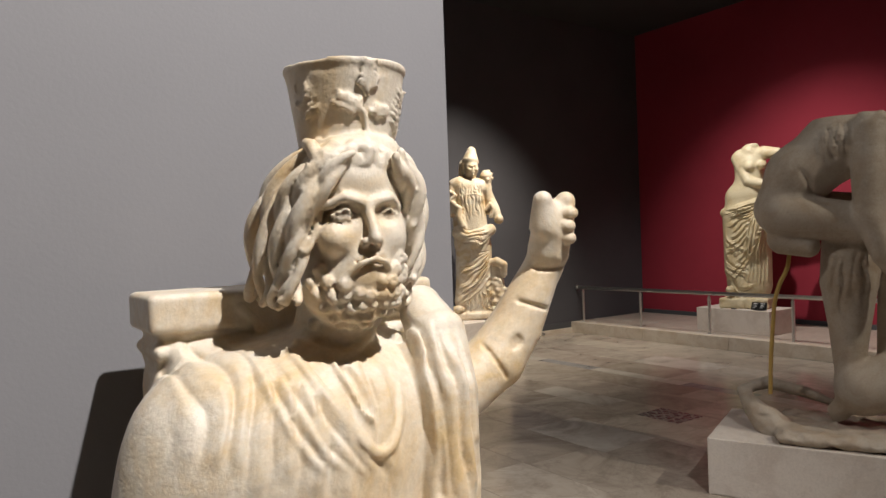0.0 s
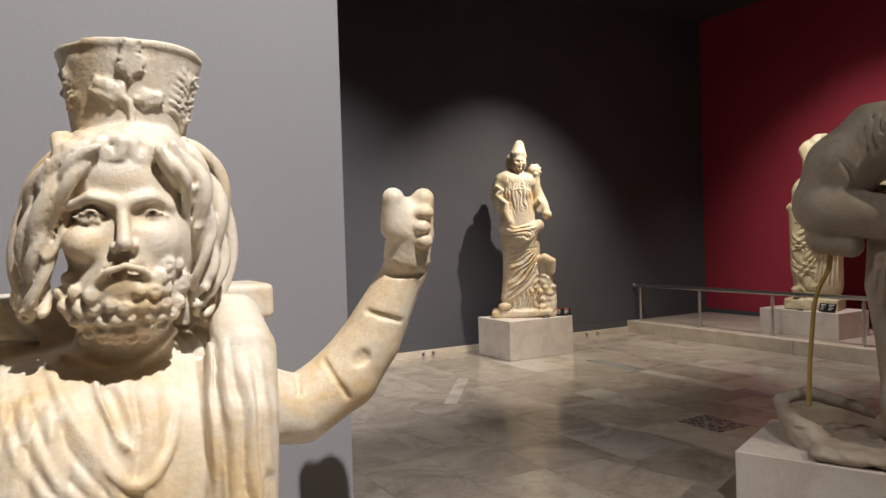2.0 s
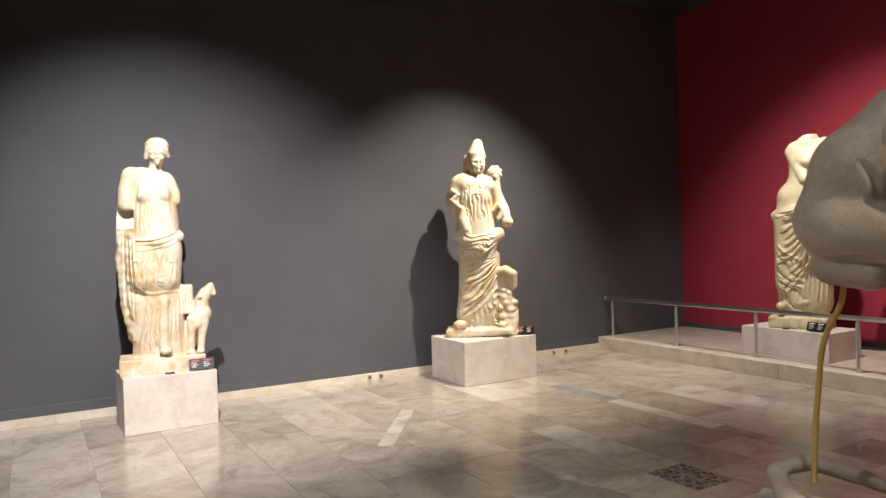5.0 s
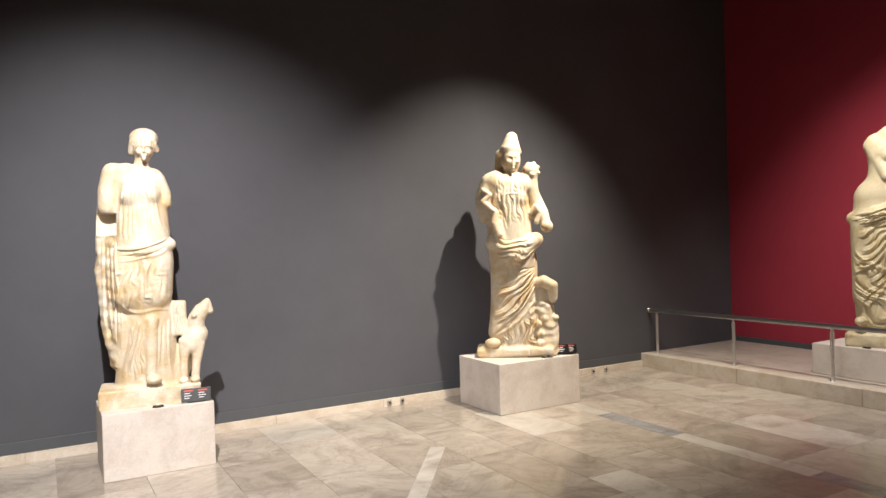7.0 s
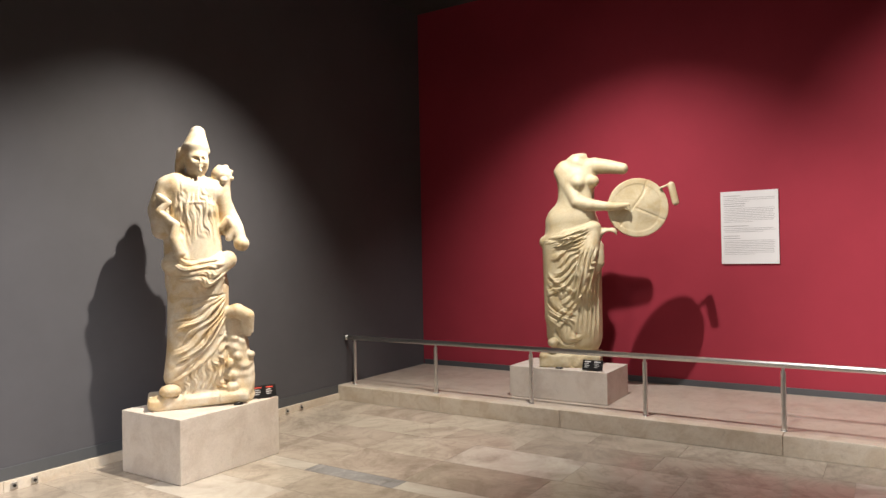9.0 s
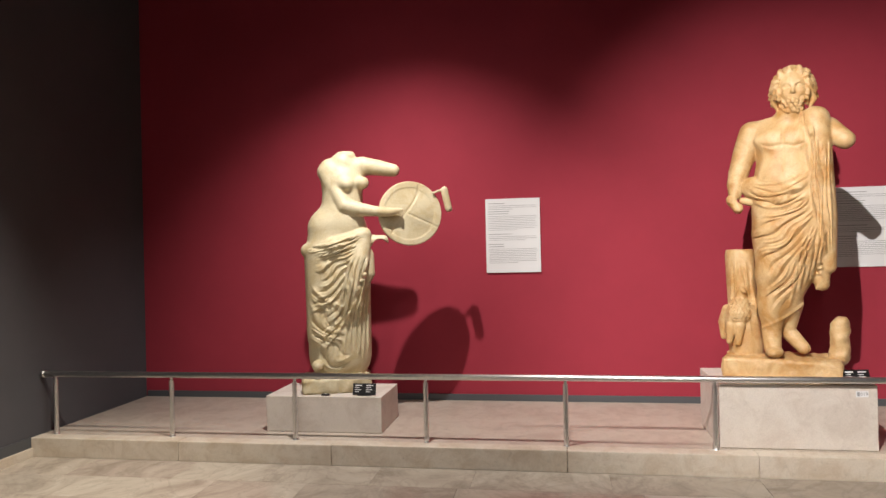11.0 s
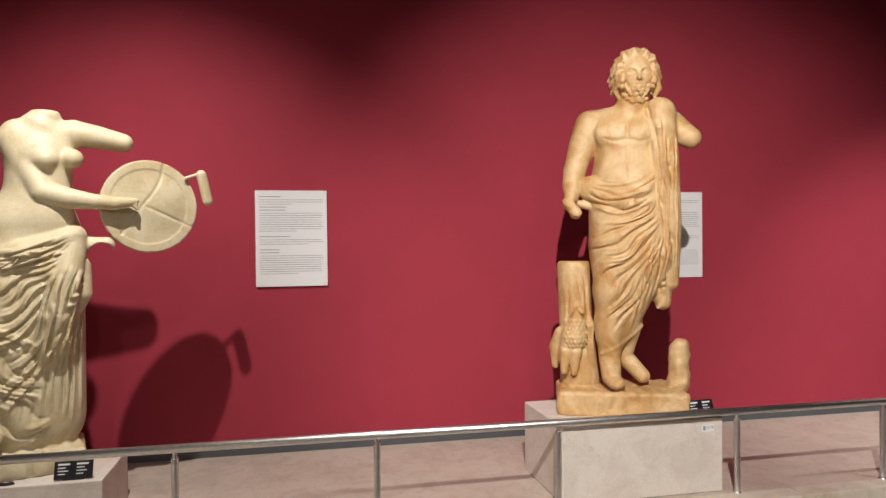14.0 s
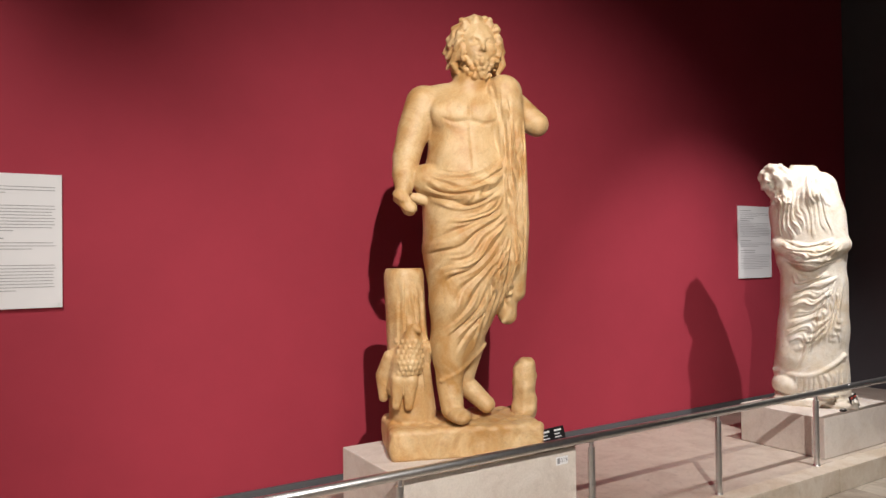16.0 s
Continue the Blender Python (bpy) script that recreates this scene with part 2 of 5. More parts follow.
def plaque(x, y, z, turn, wide=0.15, red=True):
    """A leaning black caption plate on a short wedge foot, two columns of print."""
    ob = tagged(new("caption_plate"), "small black caption plate with white print, leaning on the plinth", "caption", "caption plates")
    ob.matrix_world = pose(x, y, z, 0, 0, turn) @ Matrix.Scale(1.3, 4)
    tilt = pose(0, 0, 0.006, -18)
    bm = block((-wide / 2, -0.003, 0), (wide / 2, 0.003, 0.075), 0.0015)
    bmesh.ops.transform(bm, matrix=tilt, verts=bm.verts)
    plate = part("plate", bm, M_BLACK, ob)
    part("foot", block((-wide * 0.3, 0.0, 0), (wide * 0.3, 0.045, 0.012), 0.002), M_BLACK, ob)
    for col in (-0.4, 0.08):
        for i, (w, ink) in enumerate(((0.3, M_INKRED if red else M_INKWHITE), (0.2, M_INKWHITE), (0.26, M_INKWHITE), (0.18, M_INKWHITE))):
            z0 = 0.058 - 0.013 * i
            bm = block((wide * col, -0.0042, z0), (wide * (col + w), -0.003, z0 + (0.007 if i == 0 else 0.004)))
            bmesh.ops.transform(bm, matrix=tilt, verts=bm.verts)
            part("print_line", bm, ink, plate)
    return ob


def puck(x, y, z, turn):
    """A small black audio-guide marker, a low oval button."""
    ob = tagged(new("audio_marker"), "small black oval audio-guide marker lying on the plinth", "marker", "audio markers")
    ob.matrix_world = pose(x, y, z, 0, 0, turn)
    bm = bmesh.new()
    bmesh.ops.create_cone(bm, cap_ends=True, segments=28, radius1=0.042, radius2=0.034, depth=0.014, matrix=Matrix.Translation((0, 0, 0.007)) @ Matrix.Diagonal((1, 0.6, 1, 1)))
    part("body", bm, M_BLACK, ob)
    part("number", block((-0.012, -0.006, 0.0138), (0.012, 0.004, 0.0146)), M_INKWHITE, ob)
    return ob


def wall_panel(yc, label, seed):
    """A white printed board on four screws; paragraphs of unreadable print as bars."""
    r = random.Random(seed)
    ob = tagged(new("text_panel"), label, "info panel", "text panels")
    ob.matrix_world = pose(RED_X - 0.012, yc, 1.447, 0, 0, -90)
    W, H = 0.542, 0.74
    board = part("board", block((-W / 2, -0.006, 0), (W / 2, 0.008, H), 0.0015), M_BOARD, ob)
    for sx in (-1, 1):
        for sz in (0.018, H - 0.018):
            part("screw", tube((sx * (W / 2 - 0.018), -0.005, sz), (sx * (W / 2 - 0.018), -0.0095, sz), 0.006, 12), M_STEEL, ob)
    z = H - 0.05
    plan = (("h", 1), ("t", 3), ("h", 1), ("h", 1), ("t", 9), ("g", 1), ("h", 1), ("t", 3), ("g", 1), ("h", 1), ("h", 1), ("t", 9))
    for kind, n in plan:
        if kind == "g":
            z -= 0.02
            continue
        for i in range(n):
            w = r.uniform(0.3, 0.55) if kind == "h" else (r.uniform(0.4, 0.8) if i == n - 1 else r.uniform(0.96, 1.0))
            full = W - 0.06
            part("print_line", block((-full / 2, -0.0072, z), (-full / 2 + full * w, -0.0058, z + (0.0055 if kind == "h" else 0.0032))), M_INK, board)
            z -= 0.0172
        z -= 0.006
    return ob


wall_panel(4.176, "white printed text panel screwed to the crimson wall", 1)
wall_panel(0.933, "white printed text panel behind the bearded statue", 2)
wall_panel(-2.4, "white printed text panel near the draped headless statue", 3)


# ---- carving: statues modelled as blended masses on a grid, then skinned ----
class Clay:
    """x to the viewer's right, y away from the viewer, z up. Masses melt into one another; strokes are laid on the front skin."""

    def __init__(self, lo, hi, cell):
        self.lo, self.cell = np.array(lo, float), cell
        self.n = [int(math.ceil((b - a) / cell)) + 1 for a, b in zip(lo, hi)]
        self.ax = [np.float32(lo[i]) + np.arange(self.n[i], dtype=np.float32) * np.float32(cell) for i in range(3)]
        self.d = np.full(self.n, 0.2, np.float32)
        self.map = None

    def window(self, lo, hi):
        s = []
        for i in range(3):
            a = int(max(0, math.floor((lo[i] - self.lo[i]) / self.cell)))
            b = int(min(self.n[i], math.ceil((hi[i] - self.lo[i]) / self.cell) + 1))
            if b <= a:
                return None, None
            s.append(slice(a, b))
        grid = np.meshgrid(*[self.ax[i][s[i]] for i in range(3)], indexing="ij", sparse=True)
        return tuple(s), grid

    def add(self, s, d, k):
        a = self.d[s]
        h = np.clip(0.5 + 0.5 * (a - d) / k, 0, 1)
        self.d[s] = a + (d - a) * h - k * h * (1 - h)

    def take(self, s, d, k):
        a, b = self.d[s], -d
        h = np.clip(0.5 - 0.5 * (a - b) / k, 0, 1)
        self.d[s] = a + (b - a) * h + k * h * (1 - h)

    def cap(self, a, b, ra, rb=None, k=0.03, flat=1.0, cut=False):
        """A tapered round limb from a to b; flat squashes it in depth."""
        rb = ra if rb is None else rb
        a, b = np.array(a, float), np.array(b, float)
        m = max(ra, rb) + k + 2 * self.cell
        s, g = self.window(np.minimum(a, b) - m, np.maximum(a, b) + m)
        if s is None:
            return self
        v = b - a
        v2 = float(v @ v) + 1e-9
        px, py, pz = g[0] - a[0], g[1] - a[1], g[2] - a[2]
        t = np.clip((px * v[0] + py * v[1] + pz * v[2]) / v2, 0, 1)
        d = np.sqrt((px - t * v[0]) ** 2 + ((py - t * v[1]) / flat) ** 2 + (pz - t * v[2]) ** 2) - (ra + (rb - ra) * t)
        (self.take if cut else self.add)(s, d * min(1.0, flat) if flat < 1 else d, k)
        return self

    def limb(self, pts, radii, k=0.02, flat=1.0, cut=False):
        """One continuous tapered limb through several points."""
        P, R = np.array(pts, float), list(radii)
        m = max(R) + k + 2 * self.cell
        s, g = self.window(P.min(axis=0) - m, P.max(axis=0) + m)
        if s is None:
            return self
        best = None
        for i in range(len(P) - 1):
            v = P[i + 1] - P[i]
            px, py, pz = g[0] - P[i][0], g[1] - P[i][1], g[2] - P[i][2]
            t = np.clip((px * v[0] + py * v[1] + pz * v[2]) / (float(v @ v) + 1e-9), 0, 1)
            d = np.sqrt((px - t * v[0]) ** 2 + ((py - t * v[1]) / flat) ** 2 + (pz - t * v[2]) ** 2) - (R[i] + (R[i + 1] - R[i]) * t)
            best = d if best is None else np.minimum(best, d)
        (self.take if cut else self.add)(s, best, k)
        return self

    def ball(self, c, r, k=0.02, cut=False):
        r = (r, r, r) if isinstance(r, (int, float)) else r
        m = max(r) + k + 2 * self.cell
        s, g = self.window([v - m for v in c], [v + m for v in c])
        if s is None:
            return self
        q = np.sqrt(sum(((g[i] - c[i]) / r[i]) ** 2 for i in range(3)))
        (self.take if cut else self.add)(s, (q - 1) * min(r), k)
        return self

    def brick(self, lo, hi, rnd=0.015, k=0.01, cut=False):
        m = k + rnd + 2 * self.cell
        s, g = self.window([v - m for v in lo], [v + m for v in hi])
        if s is None:
            return self
        q = [np.abs(g[i] - (lo[i] + hi[i]) / 2) - (hi[i] - lo[i]) / 2 + rnd for i in range(3)]
        d = np.sqrt(sum(np.maximum(v, 0) ** 2 for v in q)) + np.minimum(np.maximum(np.maximum(q[0], q[1]), q[2]), 0) - rnd
        (self.take if cut else self.add)(s, d, k)
        return self

    def frustum(self, a, b, ra, rb, k=0.004, cut=False):
        """An upright round block, flat at both ends, tapering from a to b."""
        m = max(ra, rb) + k + 2 * self.cell
        s, g = self.window([min(a[i], b[i]) - m for i in range(3)], [max(a[i], b[i]) + m for i in range(3)])
        t = np.clip((g[2] - a[2]) / (b[2] - a[2]), 0, 1)
        rad = np.sqrt((g[0] - a[0] - (b[0] - a[0]) * t) ** 2 + (g[1] - a[1] - (b[1] - a[1]) * t) ** 2) - (ra + (rb - ra) * t)
        (self.take if cut else self.add)(s, np.maximum(rad, np.maximum(a[2] - g[2], g[2] - b[2])), k)
        return self

    def disc(self, c, n, r, thick, k=0.004, cut=False):
        n = np.array(n, float) / np.linalg.norm(n)
        s, g = self.window([v - r - 0.03 for v in c], [v + r + 0.03 for v in c])
        p = [g[i] - c[i] for i in range(3)]
        h = p[0] * n[0] + p[1] * n[1] + p[2] * n[2]
        rad = np.sqrt(np.maximum(p[0] ** 2 + p[1] ** 2 + p[2] ** 2 - h * h, 0))
        (self.take if cut else self.add)(s, np.maximum(rad - r, np.abs(h) - thick / 2), k)
        return self

    def shrink(self, by):
        self.d += np.float32(by)
        self.map = None
        return self

    def skin(self):
        inside = self.d < 0
        i = np.argmax(inside, axis=1)
        j = np.maximum(i - 1, 0)
        a = np.take_along_axis(self.d, j[:, None, :], 1)[:, 0, :]
        b = np.take_along_axis(self.d, i[:, None, :], 1)[:, 0, :]
        f = np.clip(a / np.where(a - b > 1e-6, a - b, 1), 0, 1)
        self.map = np.where(inside.any(axis=1), self.ax[1][j] + f * self.cell, np.nan)
        return self

    def depth(self, x, z):
        i = int(round((x - self.lo[0]) / self.cell))
        j = int(round((z - self.lo[2]) / self.cell))
        if 0 <= i < self.n[0] and 0 <= j < self.n[2]:
            return float(self.map[i, j])
        return float("nan")

    def stroke(self, pts, r, lift=0.3, k=0.01, cut=False, taper=True, off=0.0):
        """A ridge (or a groove) along a line drawn on the front skin."""
        if self.map is None:
            self.skin()
        pts = [np.array(p, float) for p in pts]
        for _ in range(3):
            new_pts = [pts[0]]
            for p, q in zip(pts[:-1], pts[1:]):
                new_pts += [p * 0.75 + q * 0.25, p * 0.25 + q * 0.75]
            pts = new_pts + [pts[-1]]
        path, last = [], None
        for p in pts:
            if last is not None and np.linalg.norm(p - last) < max(r * 0.7, self.cell):
                continue
            last = p
            y = self.depth(p[0], p[1])
            path.append(None if y != y else (p[0], y + off, p[1]))
        ys = [q[1] if q else None for q in path]
        for i, q in enumerate(path):
            if q:
                near = [v for v in ys[max(0, i - 2):i + 3] if v is not None and abs(v - q[1]) < 0.04]
                path[i] = (q[0], sum(near) / len(near), q[2])
        n = max(1, len(path) - 1)
        run, rad = [], []
        for i, q in enumerate(path + [None]):
            if q is not None and (not run or abs(q[1] - run[-1][1]) < 0.06):
                t = i / n
                rr = r * (max(0.12, min(1.0, 5.2 * t * (1 - t))) if taper else 1.0)
                run.append((q[0], q[1] + rr * (-lift if cut else 1 - 2 * lift), q[2]))
                rad.append(rr)
                continue
            if len(run) > 1:
                self.limb(run, rad, k, 1.0, cut)
            run, rad = ([q], [r * 0.12]) if q is not None else ([], [])
        return self

    def folds(self, top, bottom, count, r, sag=0.0, cut=False, seed=1, jitter=0.25):
        """Cloth relief between two lines: rounded folds with sharp troughs that wander, widen and die out."""
        g = random.Random(seed)

        def along(line, t):
            line = np.array(line, float)
            f = t * (len(line) - 1)
            i = np.minimum(f.astype(int), len(line) - 2)
            return line[i] + (line[i + 1] - line[i]) * (f - i)[:, None]

        t = np.linspace(0, 1, 420)
        a, b = along(top, t), along(bottom, t)
        f = np.linspace(0, 1, 520)[None, :]
        v = b - a
        bow = sag * 4 * f * (1 - f)
        x = a[:, 0:1] + v[:, 0:1] * f + v[:, 1:2] * bow
        z = a[:, 1:2] + v[:, 1:2] * f - v[:, 0:1] * bow
        t = t[:, None]
        warp = sum(g.uniform(-1, 1) * np.sin(6.28 * (g.uniform(0.4, 2.2) * f + g.uniform(0.3, 2.4) * t + g.random())) for _ in range(5))
        phase = count * t + jitter * 0.55 * warp
        k = np.floor(phase).astype(int) + 60
        u = phase - np.floor(phase)
        lot = np.array([g.random() for _ in range(260)])
        power, start, stop = 0.55 + 0.6 * lot[k % 130], 0.16 * lot[(k * 7 + 3) % 130], 1 - 0.2 * lot[(k * 5 + 1) % 130]
        if cut:
            h = -np.exp(-((u - 0.5) / 0.17) ** 2)
        else:
            h = np.sin(np.pi * u) ** 0.6 - 0.45 + 0.3 * lot[(k * 3) % 130] * np.exp(-((u - 0.62) / 0.16) ** 2)
        h = h + (0.05 if self.cell < 0.005 else 0.22) * np.sin(6.28 * (2.3 * phase + 0.35 * warp)) * (0.4 + lot[(k * 11) % 130])
        h = h * power * np.clip((f - start) / 0.12, 0, 1) * np.clip((stop - f) / 0.12, 0, 1) * np.clip(np.minimum(t, 1 - t) / 0.06, 0, 1)
        ix = np.round((x - self.lo[0]) / self.cell).astype(int)
        iz = np.round((z - self.lo[2]) / self.cell).astype(int)
        ok = (ix >= 0) & (ix < self.n[0]) & (iz >= 0) & (iz < self.n[2])
        total, hits = np.zeros((self.n[0], self.n[2])), np.zeros((self.n[0], self.n[2]))
        np.add.at(total, (ix[ok], iz[ok]), h[ok])
        np.add.at(hits, (ix[ok], iz[ok]), 1)
        self.d -= (np.float32(r * (1.0 if self.cell < 0.005 else 1.35)) * (total / np.maximum(hits, 1)).astype(np.float32))[:, None, :]
        self.map = None
        return self

    def rough(self, lo, hi, amount, seed=3):
        """Break up the surface inside a box, for unworked and broken stone."""
        s, g = self.window(lo, hi)
        r = np.random.RandomState(seed)
        f = 0
        for _ in range(9):
            w = r.normal(size=3) * 42
            f = f + np.sin(g[0] * w[0] + g[1] * w[1] + g[2] * w[2] + r.uniform(0, 6.28))
        self.d[s] = self.d[s] + np.float32(amount) * f.astype(np.float32) / 3
        return self

    def mesh(self, name, mat, tight=0.0):
        d = self.d
        d += np.float32(tight)
        d[0], d[-1], d[:, 0], d[:, -1], d[:, :, 0], d[:, :, -1] = (0.05,) * 6
        inside = d < 0
        cells = tuple(v - 1 for v in self.n)
        total = np.zeros(cells, np.int8)
        corner = {}
        for i in (0, 1):
            for j in (0, 1):
                for l in (0, 1):
                    corner[i, j, l] = (slice(i, i + cells[0]), slice(j, j + cells[1]), slice(l, l + cells[2]))
                    total += inside[corner[i, j, l]]
        active = (total > 0) & (total < 8)
        idx = np.argwhere(active)
        number = np.full(cells, -1, np.int64)
        number[active] = np.arange(len(idx))
        acc, cnt = np.zeros((len(idx), 3)), np.zeros((len(idx), 1))
        val = {key: d[idx[:, 0] + key[0], idx[:, 1] + key[1], idx[:, 2] + key[2]].astype(float) for key in corner}
        for key in corner:
            for axis in range(3):
                if key[axis]:
                    continue
                other = tuple(1 if q == axis else key[q] for q in range(3))
                a, b = val[key], val[other]
                cross = (a < 0) != (b < 0)
                t = np.where(cross, a / np.where(cross, a - b, 1), 0)
                p = np.tile(np.array(key, float), (len(idx), 1))
                p[:, axis] = t
                acc[cross] += p[cross]
                cnt[cross] += 1
        verts = self.lo + (idx + acc / np.maximum(cnt, 1)) * self.cell
        faces = []
        for axis in range(3):
            u, v = (axis + 1) % 3, (axis + 2) % 3
            a = [slice(1, self.n[q] - 1) for q in range(3)]
            b = list(a)
            a[axis], b[axis] = slice(0, self.n[axis] - 1), slice(1, self.n[axis])
            ia, ib = inside[tuple(a)], inside[tuple(b)]
            e = np.argwhere(ia != ib)
            start = ia[tuple(e.T)]
            for q in range(3):
                if q != axis:
                    e[:, q] += 1
            quad = []
            for du, dv in ((-1, -1), (0, -1), (0, 0), (-1, 0)):
                c = e.copy()
                c[:, u] += du
                c[:, v] += dv
                quad.append(number[tuple(c.T)])
            quad = np.stack(quad, 1)
            quad[~start] = quad[~start][:, ::-1]
            faces.append(quad)
        faces = np.concatenate(faces)
        me = bpy.data.meshes.new(name)
        me.vertices.add(len(verts))
        me.vertices.foreach_set("co", verts.astype(np.float32).ravel())
        me.loops.add(len(faces) * 4)
        me.loops.foreach_set("vertex_index", faces.astype(np.int32).ravel())
        me.polygons.add(len(faces))
        me.polygons.foreach_set("loop_start", (np.arange(len(faces)) * 4).astype(np.int32))
        me.polygons.foreach_set("use_smooth", np.ones(len(faces), bool))
        me.update(calc_edges=True)
        me.validate()
        me.materials.append(mat)
        return new(name, me)


def face(c, x, y, z, s, turn=0.0, beard=False):
    """Brows, lidded eyes, nose, lips and chin on a head whose front lies at y; s is the face's height."""
    def at(px, py, pz):
        return (x + turn + px * s, y + py * s, z + pz * s)

    for e in (-1, 1):
        c.limb([at(e * 0.05, 0.02, 0.18), at(e * 0.19, 0.02, 0.215), at(e * 0.31, 0.11, 0.16)], [0.05 * s, 0.05 * s, 0.04 * s], 0.05 * s)
        c.ball(at(e * 0.19, -0.02, 0.09), (0.115 * s, 0.085 * s, 0.075 * s), 0.05 * s, cut=True)
        c.ball(at(e * 0.24, 0.13, -0.08), 0.13 * s, 0.09 * s)
        c.ball(at(e * 0.19, 0.095, 0.085), (0.095 * s, 0.07 * s, 0.065 * s), 0.01 * s)
        c.limb([at(e * 0.09, 0.055, 0.085), at(e * 0.19, 0.012, 0.135), at(e * 0.3, 0.07, 0.085)], [0.014 * s, 0.021 * s, 0.016 * s], 0.008 * s)
        c.limb([at(e * 0.09, 0.055, 0.075), at(e * 0.19, 0.025, 0.038), at(e * 0.29, 0.07, 0.075)], [0.011 * s, 0.014 * s, 0.011 * s], 0.008 * s)
        c.ball(at(e * 0.06, -0.03, -0.115), 0.042 * s, 0.025 * s)
    c.limb([at(0, 0.03, 0.17), at(0, -0.045, 0.02), at(0, -0.1, -0.095)], [0.042 * s, 0.048 * s, 0.058 * s], 0.035 * s)
    c.ball(at(0, 0.03, -0.25), (0.15 * s, 0.06 * s, 0.1 * s), 0.05 * s)
    c.limb([at(-0.13, 0.025, -0.24), at(0, -0.03, -0.218), at(0.13, 0.025, -0.24)], [0.016 * s, 0.026 * s, 0.016 * s], 0.012 * s)
    c.limb([at(-0.1, 0.02, -0.28), at(0, -0.025, -0.295), at(0.1, 0.02, -0.28)], [0.02 * s, 0.032 * s, 0.02 * s], 0.012 * s)
    c.limb([at(-0.12, -0.005, -0.258), at(0, -0.05, -0.253), at(0.12, -0.005, -0.258)], [0.012 * s, 0.016 * s, 0.012 * s], 0.006 * s, cut=True)
    if not beard:
        c.ball(at(0, 0.03, -0.42), 0.1 * s, 0.06 * s)


def curls(c, pts, r, seed, k=0.006, wob=0.5):
    rnd = random.Random(seed)
    for p in pts:
        q = [v + rnd.uniform(-wob, wob) * r for v in p]
        c.ball(q, r * rnd.uniform(0.75, 1.2), k)


def set_down(c, name, mat, x, y, turn, label, tight=0.0, category="statue"):
    ob = tagged(c.mesh(name, mat, tight), label, category, "marble statues")
    ob.matrix_world = pose(x, y, 0, 0, 0, turn)
    return ob


# ---- statues ----
def goddess_with_griffin():
    c = Clay((-0.5, -0.32, 0.4), (0.52, 0.36, 2.56), 0.006)
    c.brick((-0.36, -0.19, 0.462), (0.33, 0.2, 0.60), 0.012)
    c.rough((-0.1, -0.3, 0.48), (0.4, 0.3, 0.62), 0.004)
    # cloak hanging behind the arm
    c.limb([(-0.272, 0.070, 2.046), (-0.290, 0.070, 1.795), (-0.304, 0.070, 1.428), (-0.288, 0.060, 1.080), (-0.245, 0.050, 0.768)], [0.0550, 0.0635, 0.0592, 0.0550, 0.0423], 0.02)
    c.cap((-0.213, 0.040, 1.812), (-0.215, 0.030, 1.155), 0.0762, 0.0719, 0.03)
    # skirts
    c.cap((-0.021, 0.020, 1.104), (-0.036, 0.030, 0.614), 0.1947, 0.2222, 0.03, 0.7)
    c.cap((-0.190, 0.000, 1.079), (-0.208, 0.000, 0.772), 0.0846, 0.0508, 0.03)
    c.folds([(-0.106, 1.158), (0.150, 1.122)], [(-0.217, 0.636), (0.152, 0.597)], 9, 0.017, 0.02, False, 3, 0.3)
    c.cap((0.006, -0.100, 1.074), (-0.006, -0.130, 0.696), 0.0466, 0.0381, 0.02)
    c.ball((0.010, -0.170, 0.655), (0.055, 0.06, 0.034), 0.01)
    c.cap((-0.043, 0.000, 1.535), (-0.050, 0.000, 1.302), 0.2158, 0.2116, 0.03, 0.75)
    c.cap((-0.138, -0.050, 1.463), (-0.147, -0.070, 1.273), 0.1100, 0.0931, 0.04)
    c.cap((0.063, -0.040, 1.493), (0.047, -0.060, 1.261), 0.0931, 0.0889, 0.04)
    c.cap((-0.166, -0.050, 1.234), (-0.071, -0.030, 1.179), 0.0550, 0.0466, 0.02)
    c.folds([(-0.225, 1.486), (0.149, 1.558)], [(-0.227, 1.147), (0.137, 1.162)], 6, 0.012, 0.03, False, 5, 0.35)
    c.map = None
    c.stroke([(-0.054, 1.537), (-0.043, 1.345), (-0.059, 1.155)], 0.014, 0.3, cut=True)
    c.stroke([(-0.223, 1.279), (-0.166, 1.171), (-0.072, 1.137), (0.026, 1.165), (0.133, 1.146)], 0.012, 0.3)
    # upper body
    c.cap((-0.033, 0.000, 2.041), (-0.038, 0.000, 1.710), 0.1650, 0.1947, 0.04, 0.72)
    c.cap((-0.157, 0.010, 2.147), (0.047, 0.010, 2.130), 0.0973, 0.0762, 0.04, 0.85)
    c.ball((-0.120, -0.100, 1.994), 0.05, 0.05)
    c.ball((0.030, -0.100, 2.004), 0.05, 0.04)
    c.folds([(-0.144, 2.184), (0.070, 2.138)], [(-0.204, 1.618), (0.140, 1.685)], 9, 0.011, 0.04, False, 8, 0.4)
    c.cap((-0.217, -0.030, 1.571), (-0.040, -0.120, 1.590), 0.0508, 0.0592, 0.012)
    c.cap((-0.040, -0.120, 1.590), (0.142, -0.030, 1.637), 0.0592, 0.0508, 0.012)
    c.folds([(-0.238, 1.637), (-0.224, 1.515)], [(0.141, 1.704), (0.150, 1.587)], 3, 0.014, 0.08, False, 9, 0.3)
    c.folds([(-0.325, 1.808), (-0.207, 1.806)], [(-0.328, 0.910), (-0.195, 0.785)], 4, 0.02, 0.0, False, 7, 0.3)
